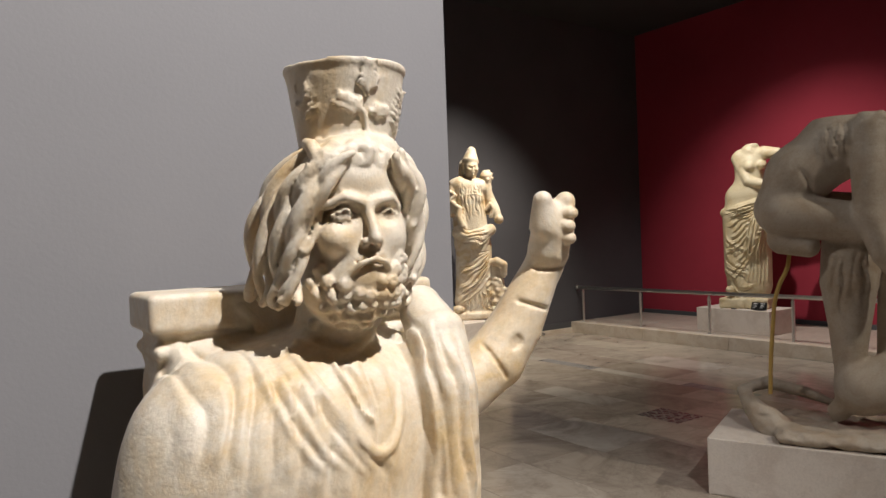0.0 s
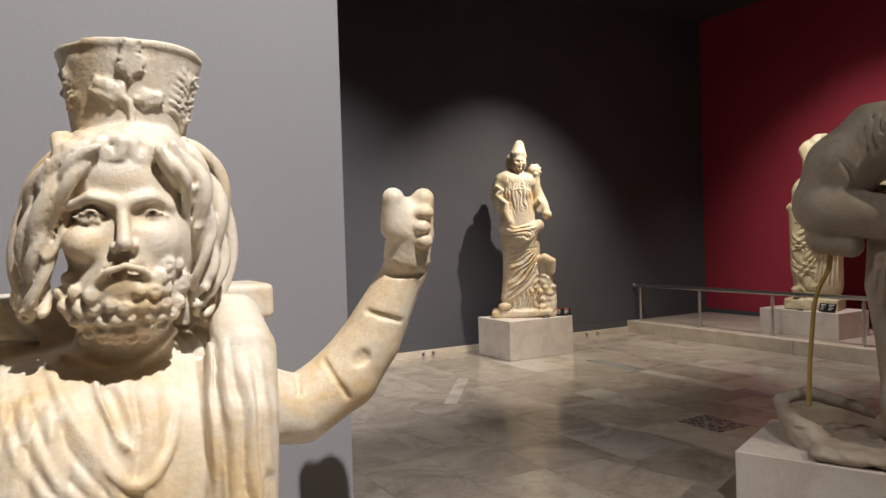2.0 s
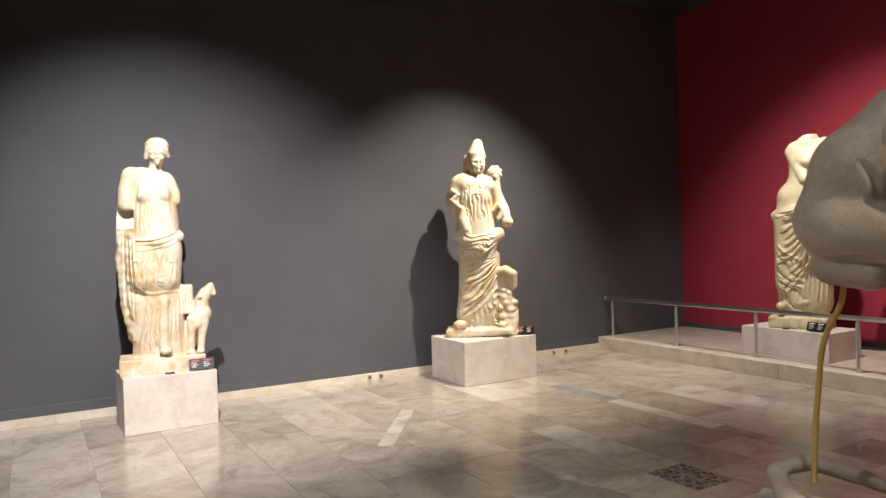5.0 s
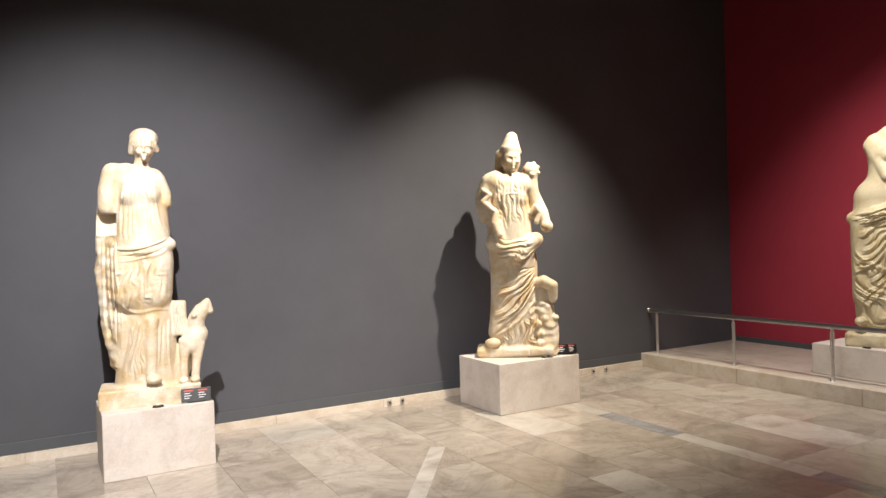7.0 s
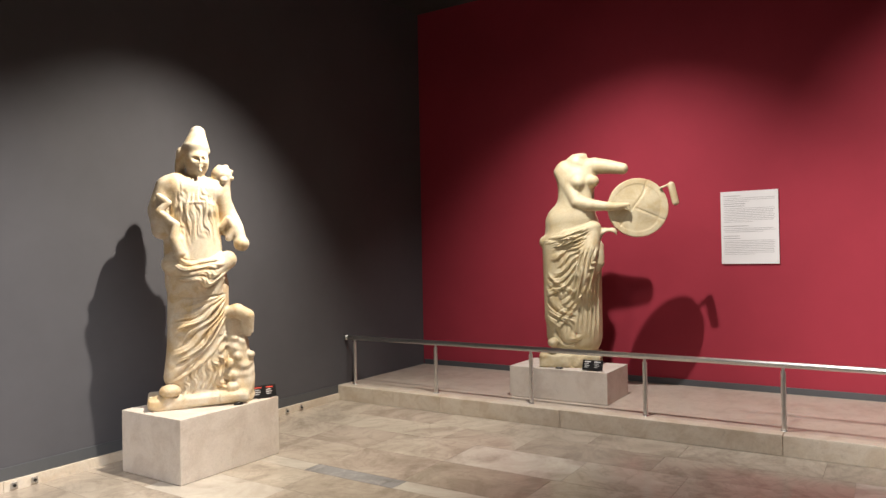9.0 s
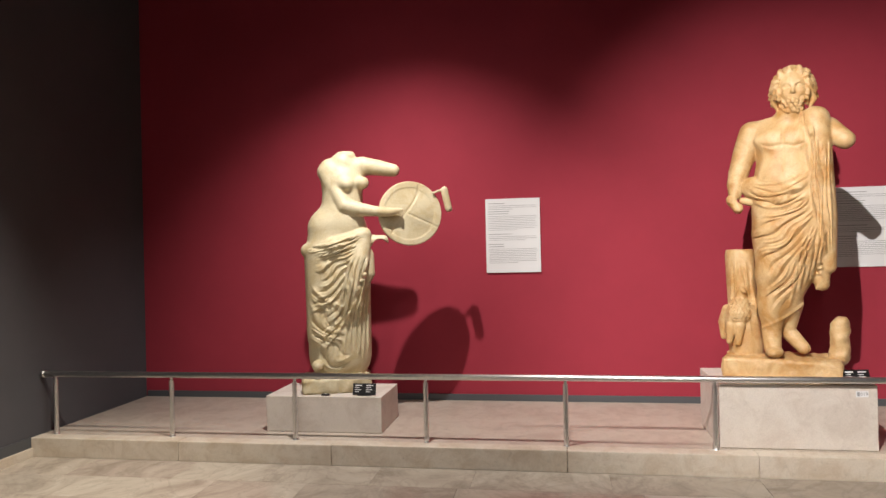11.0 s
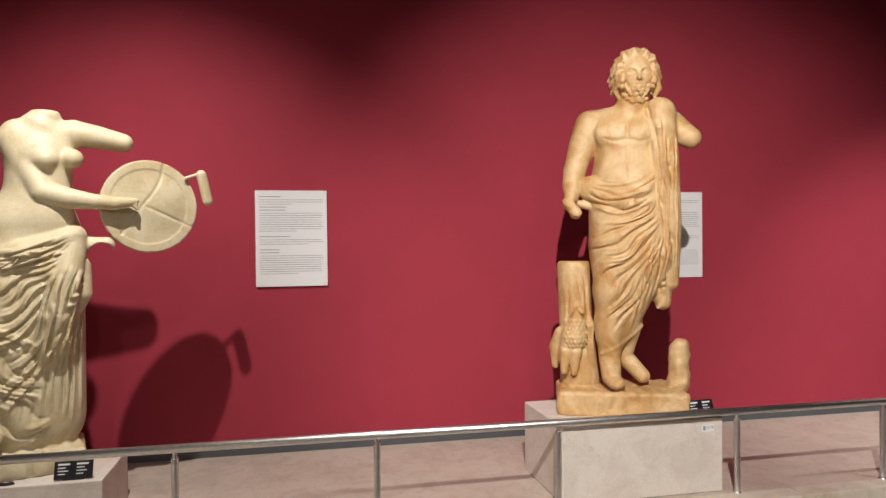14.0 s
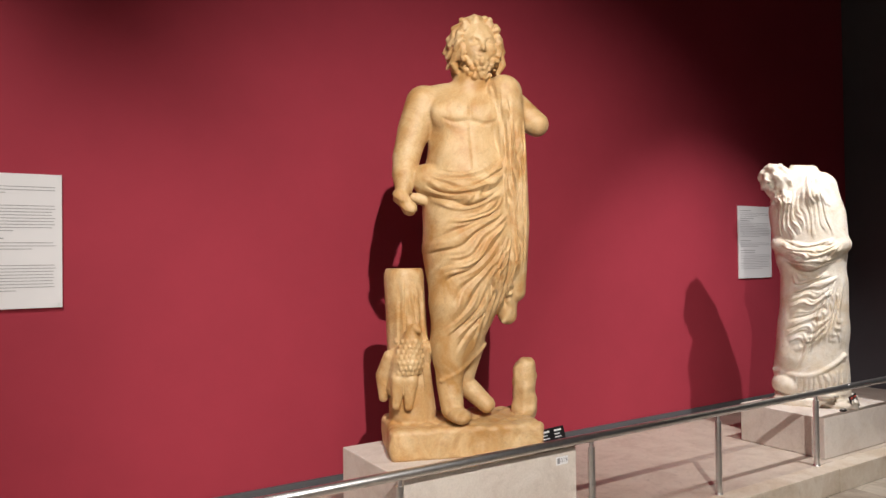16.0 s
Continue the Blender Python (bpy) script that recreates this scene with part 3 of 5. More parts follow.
    c.rough((-0.42, -0.1, 0.75), (-0.24, 0.2, 1.7), 0.006, 14)
    # arms
    c.limb([(-0.223, 0.010, 2.172), (-0.255, 0.010, 2.041), (-0.265, 0.010, 1.922)], [0.0762, 0.0762, 0.0698], 0.015)
    c.brick((-0.5, -0.2, (-0.271, 0.000, 1.716)[2]), ((-0.210, 0.000, 1.848)[0], 0.06, (-0.266, 0.000, 1.872)[2]), 0.0, 0.004, cut=True)
    c.limb([(0.077, 0.000, 2.103), (0.111, -0.010, 2.020), (0.119, -0.020, 1.951)], [0.0635, 0.0592, 0.0529], 0.012)
    c.map = None
    c.stroke([(-0.203, 2.211), (-0.134, 2.241), (-0.074, 2.213), (-0.092, 2.175)], 0.012, 0.2)
    # head bent down, hair drawn back under a band
    c.cap((-0.035, 0.000, 2.206), (-0.021, -0.010, 2.302), 0.0508, 0.0466, 0.02)
    c.ball((-0.012, -0.020, 2.365), (0.073, 0.085, 0.105), 0.015)
    x, y, z = (-0.016, -0.105, 2.334)
    face(c, x, y, z, 0.15, 0.006)
    c.ball((-0.007, 0.010, 2.435), (0.1, 0.1, 0.075), 0.02)
    c.limb([(-0.095, 0.000, 2.330), (-0.082, -0.040, 2.398), (-0.020, -0.075, 2.433), (0.047, -0.055, 2.413), (0.077, -0.010, 2.349)], [0.024, 0.027, 0.025, 0.027, 0.022], 0.008)
    c.folds([(-0.102, 2.421), (0.091, 2.418)], [(-0.087, 2.355), (0.076, 2.340)], 9, 0.009, 0.0, False, 2)
    # griffin
    c.cap((0.313, -0.040, 0.947), (0.282, -0.060, 0.873), 0.0889, 0.0804, 0.03)
    c.cap((0.257, 0.020, 0.845), (0.175, 0.030, 0.612), 0.0719, 0.0719, 0.03)
    c.limb([(0.231, -0.090, 0.901), (0.221, -0.100, 0.766), (0.215, -0.110, 0.632)], [0.0466, 0.0296, 0.0296], 0.012)
    c.limb([(0.327, -0.080, 0.872), (0.307, -0.100, 0.738), (0.296, -0.100, 0.631)], [0.0466, 0.0317, 0.0296], 0.012)
    c.ball((0.214, -0.130, 0.619), (0.036, 0.05, 0.024), 0.008)
    c.ball((0.294, -0.130, 0.623), (0.036, 0.05, 0.024), 0.008)
    c.limb([(0.314, -0.050, 0.988), (0.319, -0.060, 1.068), (0.355, -0.060, 1.125), (0.398, -0.060, 1.192)], [0.0635, 0.0592, 0.0571, 0.0275], 0.014)
    c.cap((0.413, -0.060, 1.171), (0.419, -0.060, 1.121), 0.0190, 0.0254, 0.006)
    c.ball((0.299, -0.115, 1.098), 0.022, 0.008)
    c.brick(((0.151, 0.000, 1.173)[0], -0.06, (0.144, 0.000, 0.946)[2]), ((0.251, 0.000, 1.167)[0], 0.05, (0.152, 0.000, 1.209)[2]), 0.02, 0.02)
    c.folds([(0.153, 1.199), (0.247, 1.194)], [(0.159, 0.947), (0.236, 0.941)], 3, 0.011, 0.0, False, 15)
    set_down(c, "statue", M_MARBLE, 2.400, 7.600, -7.2, "pale marble draped goddess statue with a small seated griffin")


goddess_with_griffin()


def goddess_with_cornucopia():
    c = Clay((-0.5, -0.32, 0.4), (0.48, 0.36, 2.72), 0.006)
    c.brick((-0.406, -0.200, 0.473), (0.34, 0.2, 0.56), 0.03)
    c.cap((-0.314, -0.120, 0.500), (0.294, -0.050, 0.481), 0.0781, 0.0781, 0.03)
    c.cap((-0.019, 0.000, 1.380), (-0.034, 0.020, 0.619), 0.2342, 0.2342, 0.04, 0.75)
    c.cap((-0.084, -0.050, 1.246), (-0.191, -0.070, 0.703), 0.1207, 0.0994, 0.04)
    c.cap((0.063, -0.020, 1.275), (0.047, -0.030, 0.694), 0.1207, 0.1065, 0.04)
    c.cap((-0.041, 0.000, 2.033), (-0.032, 0.000, 1.518), 0.1845, 0.2129, 0.04, 0.75)
    c.cap((-0.168, 0.010, 2.159), (0.088, 0.010, 2.132), 0.1278, 0.1207, 0.03)
    c.ball((-0.116, -0.080, 2.0), 0.055, 0.05)
    c.ball((0.049, -0.080, 1.995), 0.055, 0.05)
    c.limb([(-0.230, 0.010, 2.162), (-0.293, 0.000, 1.991), (-0.286, -0.030, 1.828)], [0.0994, 0.0923, 0.0710], 0.02)
    c.limb([(-0.242, -0.060, 1.900), (-0.160, -0.120, 1.743), (-0.140, -0.120, 1.617)], [0.0532, 0.0497, 0.0568], 0.015)
    c.cap((-0.197, 0.020, 1.764), (-0.172, 0.020, 1.418), 0.0781, 0.0923, 0.03)
    c.limb([(0.133, 0.020, 2.149), (0.210, 0.020, 1.974), (0.273, -0.030, 1.850), (0.301, -0.070, 1.729)], [0.0781, 0.0710, 0.0603, 0.0532], 0.015)
    c.ball((0.307, -0.080, 1.718), 0.0639, 0.01)
    c.limb([(0.191, -0.010, 1.819), (0.197, 0.000, 2.025), (0.174, 0.000, 2.180), (0.170, 0.000, 2.265)], [0.0426, 0.0497, 0.0639, 0.0852], 0.012)
    curls(c, [(0.126, -0.030, 2.271), (0.178, -0.030, 2.313), (0.228, -0.020, 2.288), (0.151, 0.000, 2.328), (0.213, 0.000, 2.332), (0.236, -0.020, 2.234), (0.175, -0.050, 2.240)], 0.028, 5)
    c.limb([(0.157, -0.050, 1.853), (0.206, -0.060, 1.912), (0.248, -0.060, 1.850), (0.212, -0.060, 1.766)], [0.0319, 0.0319, 0.0319, 0.0319], 0.008)
    c.cap((-0.036, 0.000, 2.205), (-0.026, -0.010, 2.307), 0.0781, 0.0674, 0.02)
    c.ball((-0.018, -0.020, 2.374), (0.0958, 0.1065, 0.1348), 0.012)
    face(c, -0.001, -0.118, 2.365, 0.185, 0.004)
    c.cap((-0.021, -0.010, 2.485), (-0.008, 0.000, 2.595), 0.1065, 0.0639, 0.015)
    c.limb([(-0.125, 0.000, 2.442), (-0.072, -0.035, 2.490), (0.013, -0.040, 2.500), (0.063, -0.020, 2.452)], [0.0426, 0.0319, 0.0319, 0.0284], 0.008)
    c.limb([(-0.125, 0.010, 2.443), (-0.143, 0.020, 2.314), (-0.125, 0.000, 2.226)], [0.0461, 0.0426, 0.0355], 0.01)
    c.ball((-0.242, -0.160, 0.607), (0.0852, 0.07, 0.0532), 0.01)
    c.limb([(0.297, -0.020, 0.517), (0.287, 0.000, 0.755), (0.259, 0.000, 0.961), (0.252, -0.030, 1.100)], [0.1065, 0.1136, 0.0923, 0.0710], 0.03)
    c.limb([(0.178, -0.060, 1.172), (0.262, -0.080, 1.188), (0.345, -0.080, 1.142), (0.349, -0.060, 1.015)], [0.0497, 0.0603, 0.0568, 0.0461], 0.012)
    curls(c, [(0.239, -0.080, 0.968), (0.313, -0.070, 0.932), (0.269, -0.090, 0.833), (0.354, -0.050, 0.827), (0.217, -0.090, 0.766), (0.316, -0.080, 0.723), (0.247, -0.100, 0.665), (0.348, -0.060, 0.625), (0.194, -0.110, 0.600)], 0.04, 6, 0.012)
    c.shrink(0.004)
    c.folds([(-0.183, 2.210), (0.123, 2.186)], [(-0.210, 1.693), (0.192, 1.706)], 8, 0.0075, 0.03, False, 1, 0.25)
    c.folds([(0.183, 1.404), (0.193, 1.152)], [(-0.235, 1.264), (-0.244, 0.960), (-0.292, 0.631)], 7, 0.02, -0.08, False, 4, 0.3)
    c.folds([(-0.096, 0.856), (0.206, 0.900)], [(-0.181, 0.528), (0.220, 0.522)], 7, 0.016, 0.0, False, 6, 0.3)
    c.cap((-0.202, -0.050, 1.566), (-0.004, -0.150, 1.461), 0.0874, 0.0874, 0.02)
    c.cap((-0.004, -0.150, 1.461), (0.197, -0.080, 1.592), 0.0874, 0.0720, 0.02)
    c.folds([(-0.229, 1.668), (-0.216, 1.402)], [(0.208, 1.680), (0.211, 1.441)], 5, 0.02, 0.16, False, 12, 0.3)
    c.cap((0.134, -0.120, 1.456), (-0.096, -0.140, 0.860), 0.0411, 0.0360, 0.02)
    c.map = None
    c.stroke([(-0.221, 1.327), (-0.033, 1.301), (0.188, 1.323)], 0.006, 0.3, cut=True, taper=False)
    c.stroke([(0.180, 1.026), (0.055, 0.853), (-0.125, 0.717), (-0.265, 0.661)], 0.013, 0.3)
    c.stroke([(-0.152, 2.209), (-0.127, 1.943), (-0.071, 1.714)], 0.009, 0.3, cut=True)
    c.stroke([(-0.112, 2.031), (0.014, 2.051), (0.118, 2.010)], 0.01, 0.3)
    c.limb([(-0.300, -0.100, 2.088), (-0.233, -0.120, 2.034), (-0.302, -0.120, 1.973), (-0.229, -0.130, 1.907), (-0.180, -0.140, 1.867), (-0.200, -0.150, 1.767), (-0.153, -0.150, 1.653)], [0.0231, 0.0257, 0.0257, 0.0283, 0.0309, 0.0360, 0.0411], 0.006)
    c.rough((0.120, -0.250, 0.455), (0.48, 0.3, 1.0), 0.006, 4)
    set_down(c, "statue", M_MARBLE, 5.740, 7.560, -34.9, "warm marble goddess statue in a tall cap holding a cornucopia")


goddess_with_cornucopia()


def goddess_with_shield():
    c = Clay((-0.5, -0.36, 0.4), (1.12, 0.34, 2.6), 0.0065)
    c.brick((-0.27, -0.2, 0.462), (0.33, 0.2, 0.60), 0.03)
    c.rough((-0.35, -0.3, 0.48), (0.4, 0.3, 0.63), 0.005)
    # bare torso
    c.cap((0.065, 0.020, 1.917), (0.110, 0.020, 1.838), 0.2207, 0.2207, 0.04, 0.8)
    c.cap((-0.028, 0.020, 1.890), (-0.009, 0.020, 1.719), 0.1745, 0.1797, 0.05, 0.9)
    c.cap((0.114, 0.000, 2.302), (0.109, 0.000, 2.107), 0.1899, 0.1643, 0.05, 0.75)
    c.cap((0.109, 0.000, 2.107), (0.111, 0.000, 1.912), 0.1591, 0.1848, 0.05, 0.78)
    c.cap((0.009, 0.000, 2.426), (0.289, 0.000, 2.451), 0.0975, 0.0821, 0.05, 0.9)
    c.cap((0.126, 0.000, 2.496), (0.148, 0.000, 2.541), 0.1027, 0.0821, 0.03)
    c.brick((-0.3, -0.4, (0.152, 0.000, 2.580)[2]), (0.6, 0.4, 2.7), 0.0, 0.008, cut=True)
    c.ball((0.141, -0.120, 2.280), 0.06, 0.03)
    c.ball((0.287, -0.100, 2.295), 0.056, 0.03)
    c.ball((0.179, -0.110, 1.957), (0.1, 0.05, 0.1), 0.06)
    # wrapped lower body
    c.cap((0.059, 0.020, 1.668), (0.066, 0.030, 0.780), 0.2875, 0.2772, 0.04, 0.72)
    c.cap((-0.068, -0.030, 1.649), (-0.109, -0.050, 0.955), 0.1489, 0.1027, 0.05)
    c.cap((0.196, -0.080, 1.667), (0.177, -0.100, 1.232), 0.1335, 0.1181, 0.05)
    c.folds([(0.279, 1.781), (0.322, 1.615)], [(-0.198, 1.597), (-0.196, 1.159), (-0.164, 0.705)], 9, 0.02, -0.08, False, 2, 0.3)
    c.folds([(0.200, 1.425), (0.361, 1.467)], [(0.054, 0.661), (0.335, 0.733)], 6, 0.02, 0.02, False, 7, 0.3)
    c.folds([(-0.205, 1.491), (-0.197, 1.135), (-0.186, 0.707)], [(0.149, 1.234), (0.153, 0.943), (0.169, 0.638)], 6, 0.017, 0.1, False, 22, 0.35)
    c.cap((-0.197, -0.020, 1.706), (0.025, -0.150, 1.740), 0.0667, 0.0770, 0.015)
    c.cap((0.025, -0.150, 1.740), (0.291, -0.130, 1.839), 0.0770, 0.0616, 0.015)
    c.folds([(-0.242, 1.751), (-0.202, 1.609)], [(0.310, 1.895), (0.330, 1.749)], 4, 0.018, 0.06, False, 1, 0.3)
    c.limb([(0.278, -0.120, 1.786), (0.238, -0.160, 1.620), (0.178, -0.170, 1.383), (0.134, -0.140, 1.119)], [0.0770, 0.0924, 0.0924, 0.0616], 0.015)
    c.limb([(0.318, -0.100, 1.664), (0.322, -0.120, 1.494), (0.304, -0.120, 1.422)], [0.0565, 0.0565, 0.0359], 0.012)
    c.folds([(0.150, 1.717), (0.358, 1.662)], [(0.049, 1.071), (0.251, 1.131)], 4, 0.024, 0.02, False, 5, 0.25)
    c.ball((-0.135, -0.160, 0.710), (0.05, 0.07, 0.045), 0.01)
    # arms
    c.limb([(-0.026, 0.000, 2.402), (0.043, -0.050, 2.261), (0.129, -0.120, 2.089)], [0.0821, 0.0770, 0.0693], 0.012)
    c.limb([(0.129, -0.120, 2.089), (0.260, -0.160, 2.055), (0.402, -0.180, 2.037)], [0.0693, 0.0616, 0.0436], 0.01)
    c.limb([(0.402, -0.180, 2.037), (0.503, -0.180, 2.029), (0.610, -0.180, 2.043)], [0.0436, 0.0411, 0.0231], 0.008)
    for q in range(3):
        c.cap((0.574, -0.185, 2.043), (0.62, -0.19, 2.045 - 0.022 * q), 0.012, 0.01, 0.004)
    c.limb([(0.301, 0.000, 2.456), (0.430, -0.030, 2.437), (0.565, -0.050, 2.410)], [0.0821, 0.0693, 0.0565], 0.015)
    c.limb([(0.270, -0.050, 1.798), (0.385, -0.100, 1.779), (0.457, -0.120, 1.782)], [0.0667, 0.0539, 0.0488], 0.012)
    c.disc((0.703, -0.100, 2.019), (0.12, -1, 0.05), 0.2871, 0.035)
    c.disc((0.699, -0.125, 2.018), (0.12, -1, 0.05), 0.2317, 0.022, cut=True)
    c.ball((0.706, -0.075, 2.014), (0.2116, 0.05, 0.2116), 0.01)
    c.cap((0.43, -0.3, 1.72), (0.43, 0.1, 1.72), 0.075, 0.075, 0.004, cut=True)
    c.cap((0.995, -0.200, 1.895), (1.065, 0.050, 1.830), 0.0605, 0.0756, 0.004, cut=True)
    c.cap((0.904, -0.250, 2.273), (1.069, 0.100, 2.162), 0.0504, 0.0554, 0.004, cut=True)
    c.cap((0.782, -0.250, 2.329), (0.888, 0.100, 2.362), 0.0302, 0.0252, 0.004, cut=True)
    c.skin()
    c.stroke([(0.796, 2.307), (0.763, 2.157), (0.671, 2.037), (0.535, 1.846)], 0.006, 0.3, cut=True, taper=False)
    c.stroke([(0.686, 2.016), (0.803, 1.961), (0.983, 1.880)], 0.006, 0.3, cut=True, taper=False)
    c.limb([(0.919, -0.100, 2.202), (1.003, -0.100, 2.232)], [0.011, 0.011], 0.003)
    c.limb([(1.016, -0.110, 2.225), (1.052, -0.110, 2.060)], [0.0327, 0.0327], 0.005, 0.7)
    set_down(c, "statue", M_CREAM, 8.730, 5.730, -71.6, "headless cream marble goddess holding a broken round shield")


goddess_with_shield()


def bearded_god_with_eagle():
    c = Clay((-0.56, -0.38, 0.57), (0.58, 0.36, 3.3), 0.0062)
    c.brick((-0.401, -0.240, 0.632), (0.43, 0.24, 0.80), 0.03)
    c.rough((-0.55, -0.36, 0.66), (0.55, 0.34, 0.84), 0.004)
    # legs and feet
    c.limb([(-0.041, -0.050, 1.228), (-0.052, -0.060, 1.002), (-0.044, -0.090, 0.872)], [0.1013, 0.0724, 0.0627], 0.02)
    c.ball((-0.023, -0.170, 0.847), (0.062, 0.11, 0.04), 0.015)
    c.limb([(0.083, 0.050, 1.196), (0.049, 0.060, 0.987), (0.091, 0.050, 0.944), (0.167, -0.020, 0.868)], [0.0868, 0.0579, 0.0579, 0.0482], 0.02)
    # mantle round the hips and legs
    c.cap((0.107, 0.000, 2.060), (0.112, 0.000, 1.745), 0.2846, 0.2846, 0.04, 0.72)
    c.cap((0.108, 0.000, 1.700), (0.001, 0.000, 1.223), 0.2702, 0.1399, 0.05, 0.78)
    c.cap((-0.006, -0.060, 1.927), (-0.038, -0.090, 1.457), 0.1496, 0.1110, 0.06)
    c.cap((-0.047, -0.080, 1.434), (-0.067, -0.080, 1.140), 0.1061, 0.0675, 0.04)
    c.cap((0.285, 0.000, 1.787), (0.302, 0.000, 1.363), 0.1013, 0.0531, 0.03)
    # bare torso
    c.cap((0.064, 0.000, 2.399), (0.070, 0.000, 2.151), 0.2026, 0.2219, 0.05, 0.72)
    c.cap((-0.016, 0.000, 2.521), (0.168, 0.000, 2.515), 0.1496, 0.1447, 0.05, 0.82)
    c.cap((-0.162, 0.010, 2.568), (0.323, 0.010, 2.551), 0.0868, 0.0917, 0.04)
    c.ball((-0.015, -0.115, 2.480), (0.12, 0.05, 0.075), 0.05)
    c.ball((0.158, -0.115, 2.469), (0.105, 0.05, 0.075), 0.05)
    c.ball((0.049, -0.130, 2.232), (0.13, 0.05, 0.12), 0.06)
    c.cap((0.087, 0.000, 2.610), (0.117, -0.020, 2.705), 0.1110, 0.0965, 0.03)
    c.map = None
    c.stroke([(-0.100, 2.454), (-0.029, 2.420), (0.061, 2.437), (0.154, 2.410), (0.225, 2.445)], 0.011, 0.3, cut=True)
    c.stroke([(0.064, 2.565), (0.061, 2.411), (0.065, 2.234), (0.073, 2.145)], 0.008, 0.3, cut=True)
    # cloth relief
    c.folds([(0.269, 2.072), (0.290, 1.700)], [(-0.198, 1.886), (-0.171, 1.434), (-0.098, 1.052)], 9, 0.019, -0.07, False, 5, 0.3)
    c.folds([(0.241, 1.876), (0.341, 1.786)], [(0.059, 1.168), (0.327, 1.328)], 5, 0.016, 0.03, False, 6)
    c.cap((-0.164, -0.060, 2.123), (0.047, -0.130, 2.030), 0.0868, 0.0965, 0.015)
    c.cap((0.047, -0.130, 2.030), (0.249, -0.110, 2.181), 0.0965, 0.0724, 0.015)
    c.folds([(-0.205, 2.224), (-0.194, 2.010)], [(0.254, 2.290), (0.268, 2.050)], 5, 0.019, 0.2, False, 4, 0.3)
    c.limb([(0.279, -0.060, 2.610), (0.305, -0.090, 2.267), (0.330, -0.060, 1.874), (0.345, -0.020, 1.498)], [0.1061, 0.0917, 0.0868, 0.0579], 0.015)
    c.folds([(0.201, 2.664), (0.381, 2.575)], [(0.260, 1.788), (0.396, 1.416)], 5, 0.02, 0.0, False, 1, 0.3)
    c.map = None
    c.stroke([(0.193, 2.654), (0.225, 2.445), (0.238, 2.248), (0.257, 2.138)], 0.011, 0.3, cut=True, taper=False)
    c.stroke([(-0.106, 1.029), (-0.015, 1.072), (0.101, 1.147), (0.215, 1.249), (0.307, 1.393)], 0.012, 0.3, taper=False)
    # arms
    c.limb([(-0.170, 0.000, 2.553), (-0.224, 0.000, 2.404), (-0.269, -0.020, 2.251)], [0.0965, 0.0893, 0.0748], 0.02)
    c.limb([(-0.269, -0.020, 2.251), (-0.290, -0.060, 2.151), (-0.294, -0.080, 2.071)], [0.0748, 0.0651, 0.0482], 0.012)
    c.limb([(-0.320, -0.100, 2.030), (-0.267, -0.120, 1.960)], [0.0410, 0.0386], 0.01)
    c.rough((-0.42, -0.25, 1.87), (-0.24, 0.05, 2.03), 0.007, 9)
    c.cap((-0.241, -0.060, 2.024), (-0.155, -0.050, 2.010), 0.0265, 0.0386, 0.01)
    c.limb([(0.363, 0.000, 2.540), (0.421, -0.030, 2.488), (0.475, -0.050, 2.444)], [0.0917, 0.0796, 0.0700], 0.02)
    # head, hair and beard
    c.ball((0.133, -0.020, 2.877), (0.122, 0.14, 0.165), 0.015)
    c.ball((0.136, -0.070, 2.828), (0.088, 0.085, 0.13), 0.02)
    fx, fy, fz = (0.136, -0.148, 2.848)
    face(c, fx, fy, fz, 0.235, 0.004, True)
    g = random.Random(7)
    for ring, (rr, dep, n) in enumerate(((0.128, -0.1, 15), (0.15, -0.045, 17), (0.155, 0.01, 17))):
        for i in range(n):
            a = math.radians(-42 + 264 * i / (n - 1)) + g.uniform(-0.06, 0.06)
            ca, sa = math.cos(a), math.sin(a)
            hx, hz = fx - 0.004, fz + 0.035
            drop = -0.05 * abs(ca)
            side = 0.018 * (1 if (i + ring) % 2 else -1)
            c.limb([(hx + (0.8 if ring == 0 else 0.62) * rr * ca, dep - 0.015, hz + 0.72 * rr * sa + 0.01), (hx + 0.88 * rr * ca - side * sa, dep - 0.01, hz + rr * sa), (hx + rr * ca + side * sa * 0.6, dep + 0.012, hz + 1.04 * rr * sa + drop * 0.6), (hx + 1.04 * rr * ca - side * 0.6, dep + 0.02, hz + rr * sa + drop)], [0.014, 0.02, 0.018, 0.011], 0.002)
    for side in (-1, 1):
        for j in range(4):
            c.limb([(fx + side * 0.125, -0.07 + 0.035 * j, fz - 0.02), (fx + side * (0.142 - 0.008 * j), -0.06 + 0.035 * j, fz - 0.075), (fx + side * 0.115, -0.05 + 0.035 * j, fz - 0.125)], [0.02, 0.021, 0.012], 0.003)
    c.map = None
    c.skin()
    for zc, half, hole in ((-0.04, 0.1, 0.075), (-0.066, 0.1, 0.055), (-0.092, 0.094, 0.0), (-0.116, 0.08, 0.0), (-0.14, 0.06, 0.0), (-0.158, 0.035, 0.0)):
        n = int(half * 2 / 0.028)
        for i in range(n + 1):
            x, z = fx - half + 2 * half * i / n + g.uniform(-0.004, 0.004), fz + zc + g.uniform(-0.006, 0.006)
            y = c.depth(x, z)
            if abs(x - fx) >= hole and y == y and y < 0.05:
                c.ball((x, y - 0.002, z), g.uniform(0.014, 0.02), 0.002)
                c.ball((x + 0.004, y - 0.022, z), 0.0075, 0.002, cut=True)
    # trunk, eagle, stub
    c.limb([(-0.284, 0.040, 1.587), (-0.270, 0.040, 1.213), (-0.247, 0.020, 0.843)], [0.1110, 0.1110, 0.1303], 0.02)
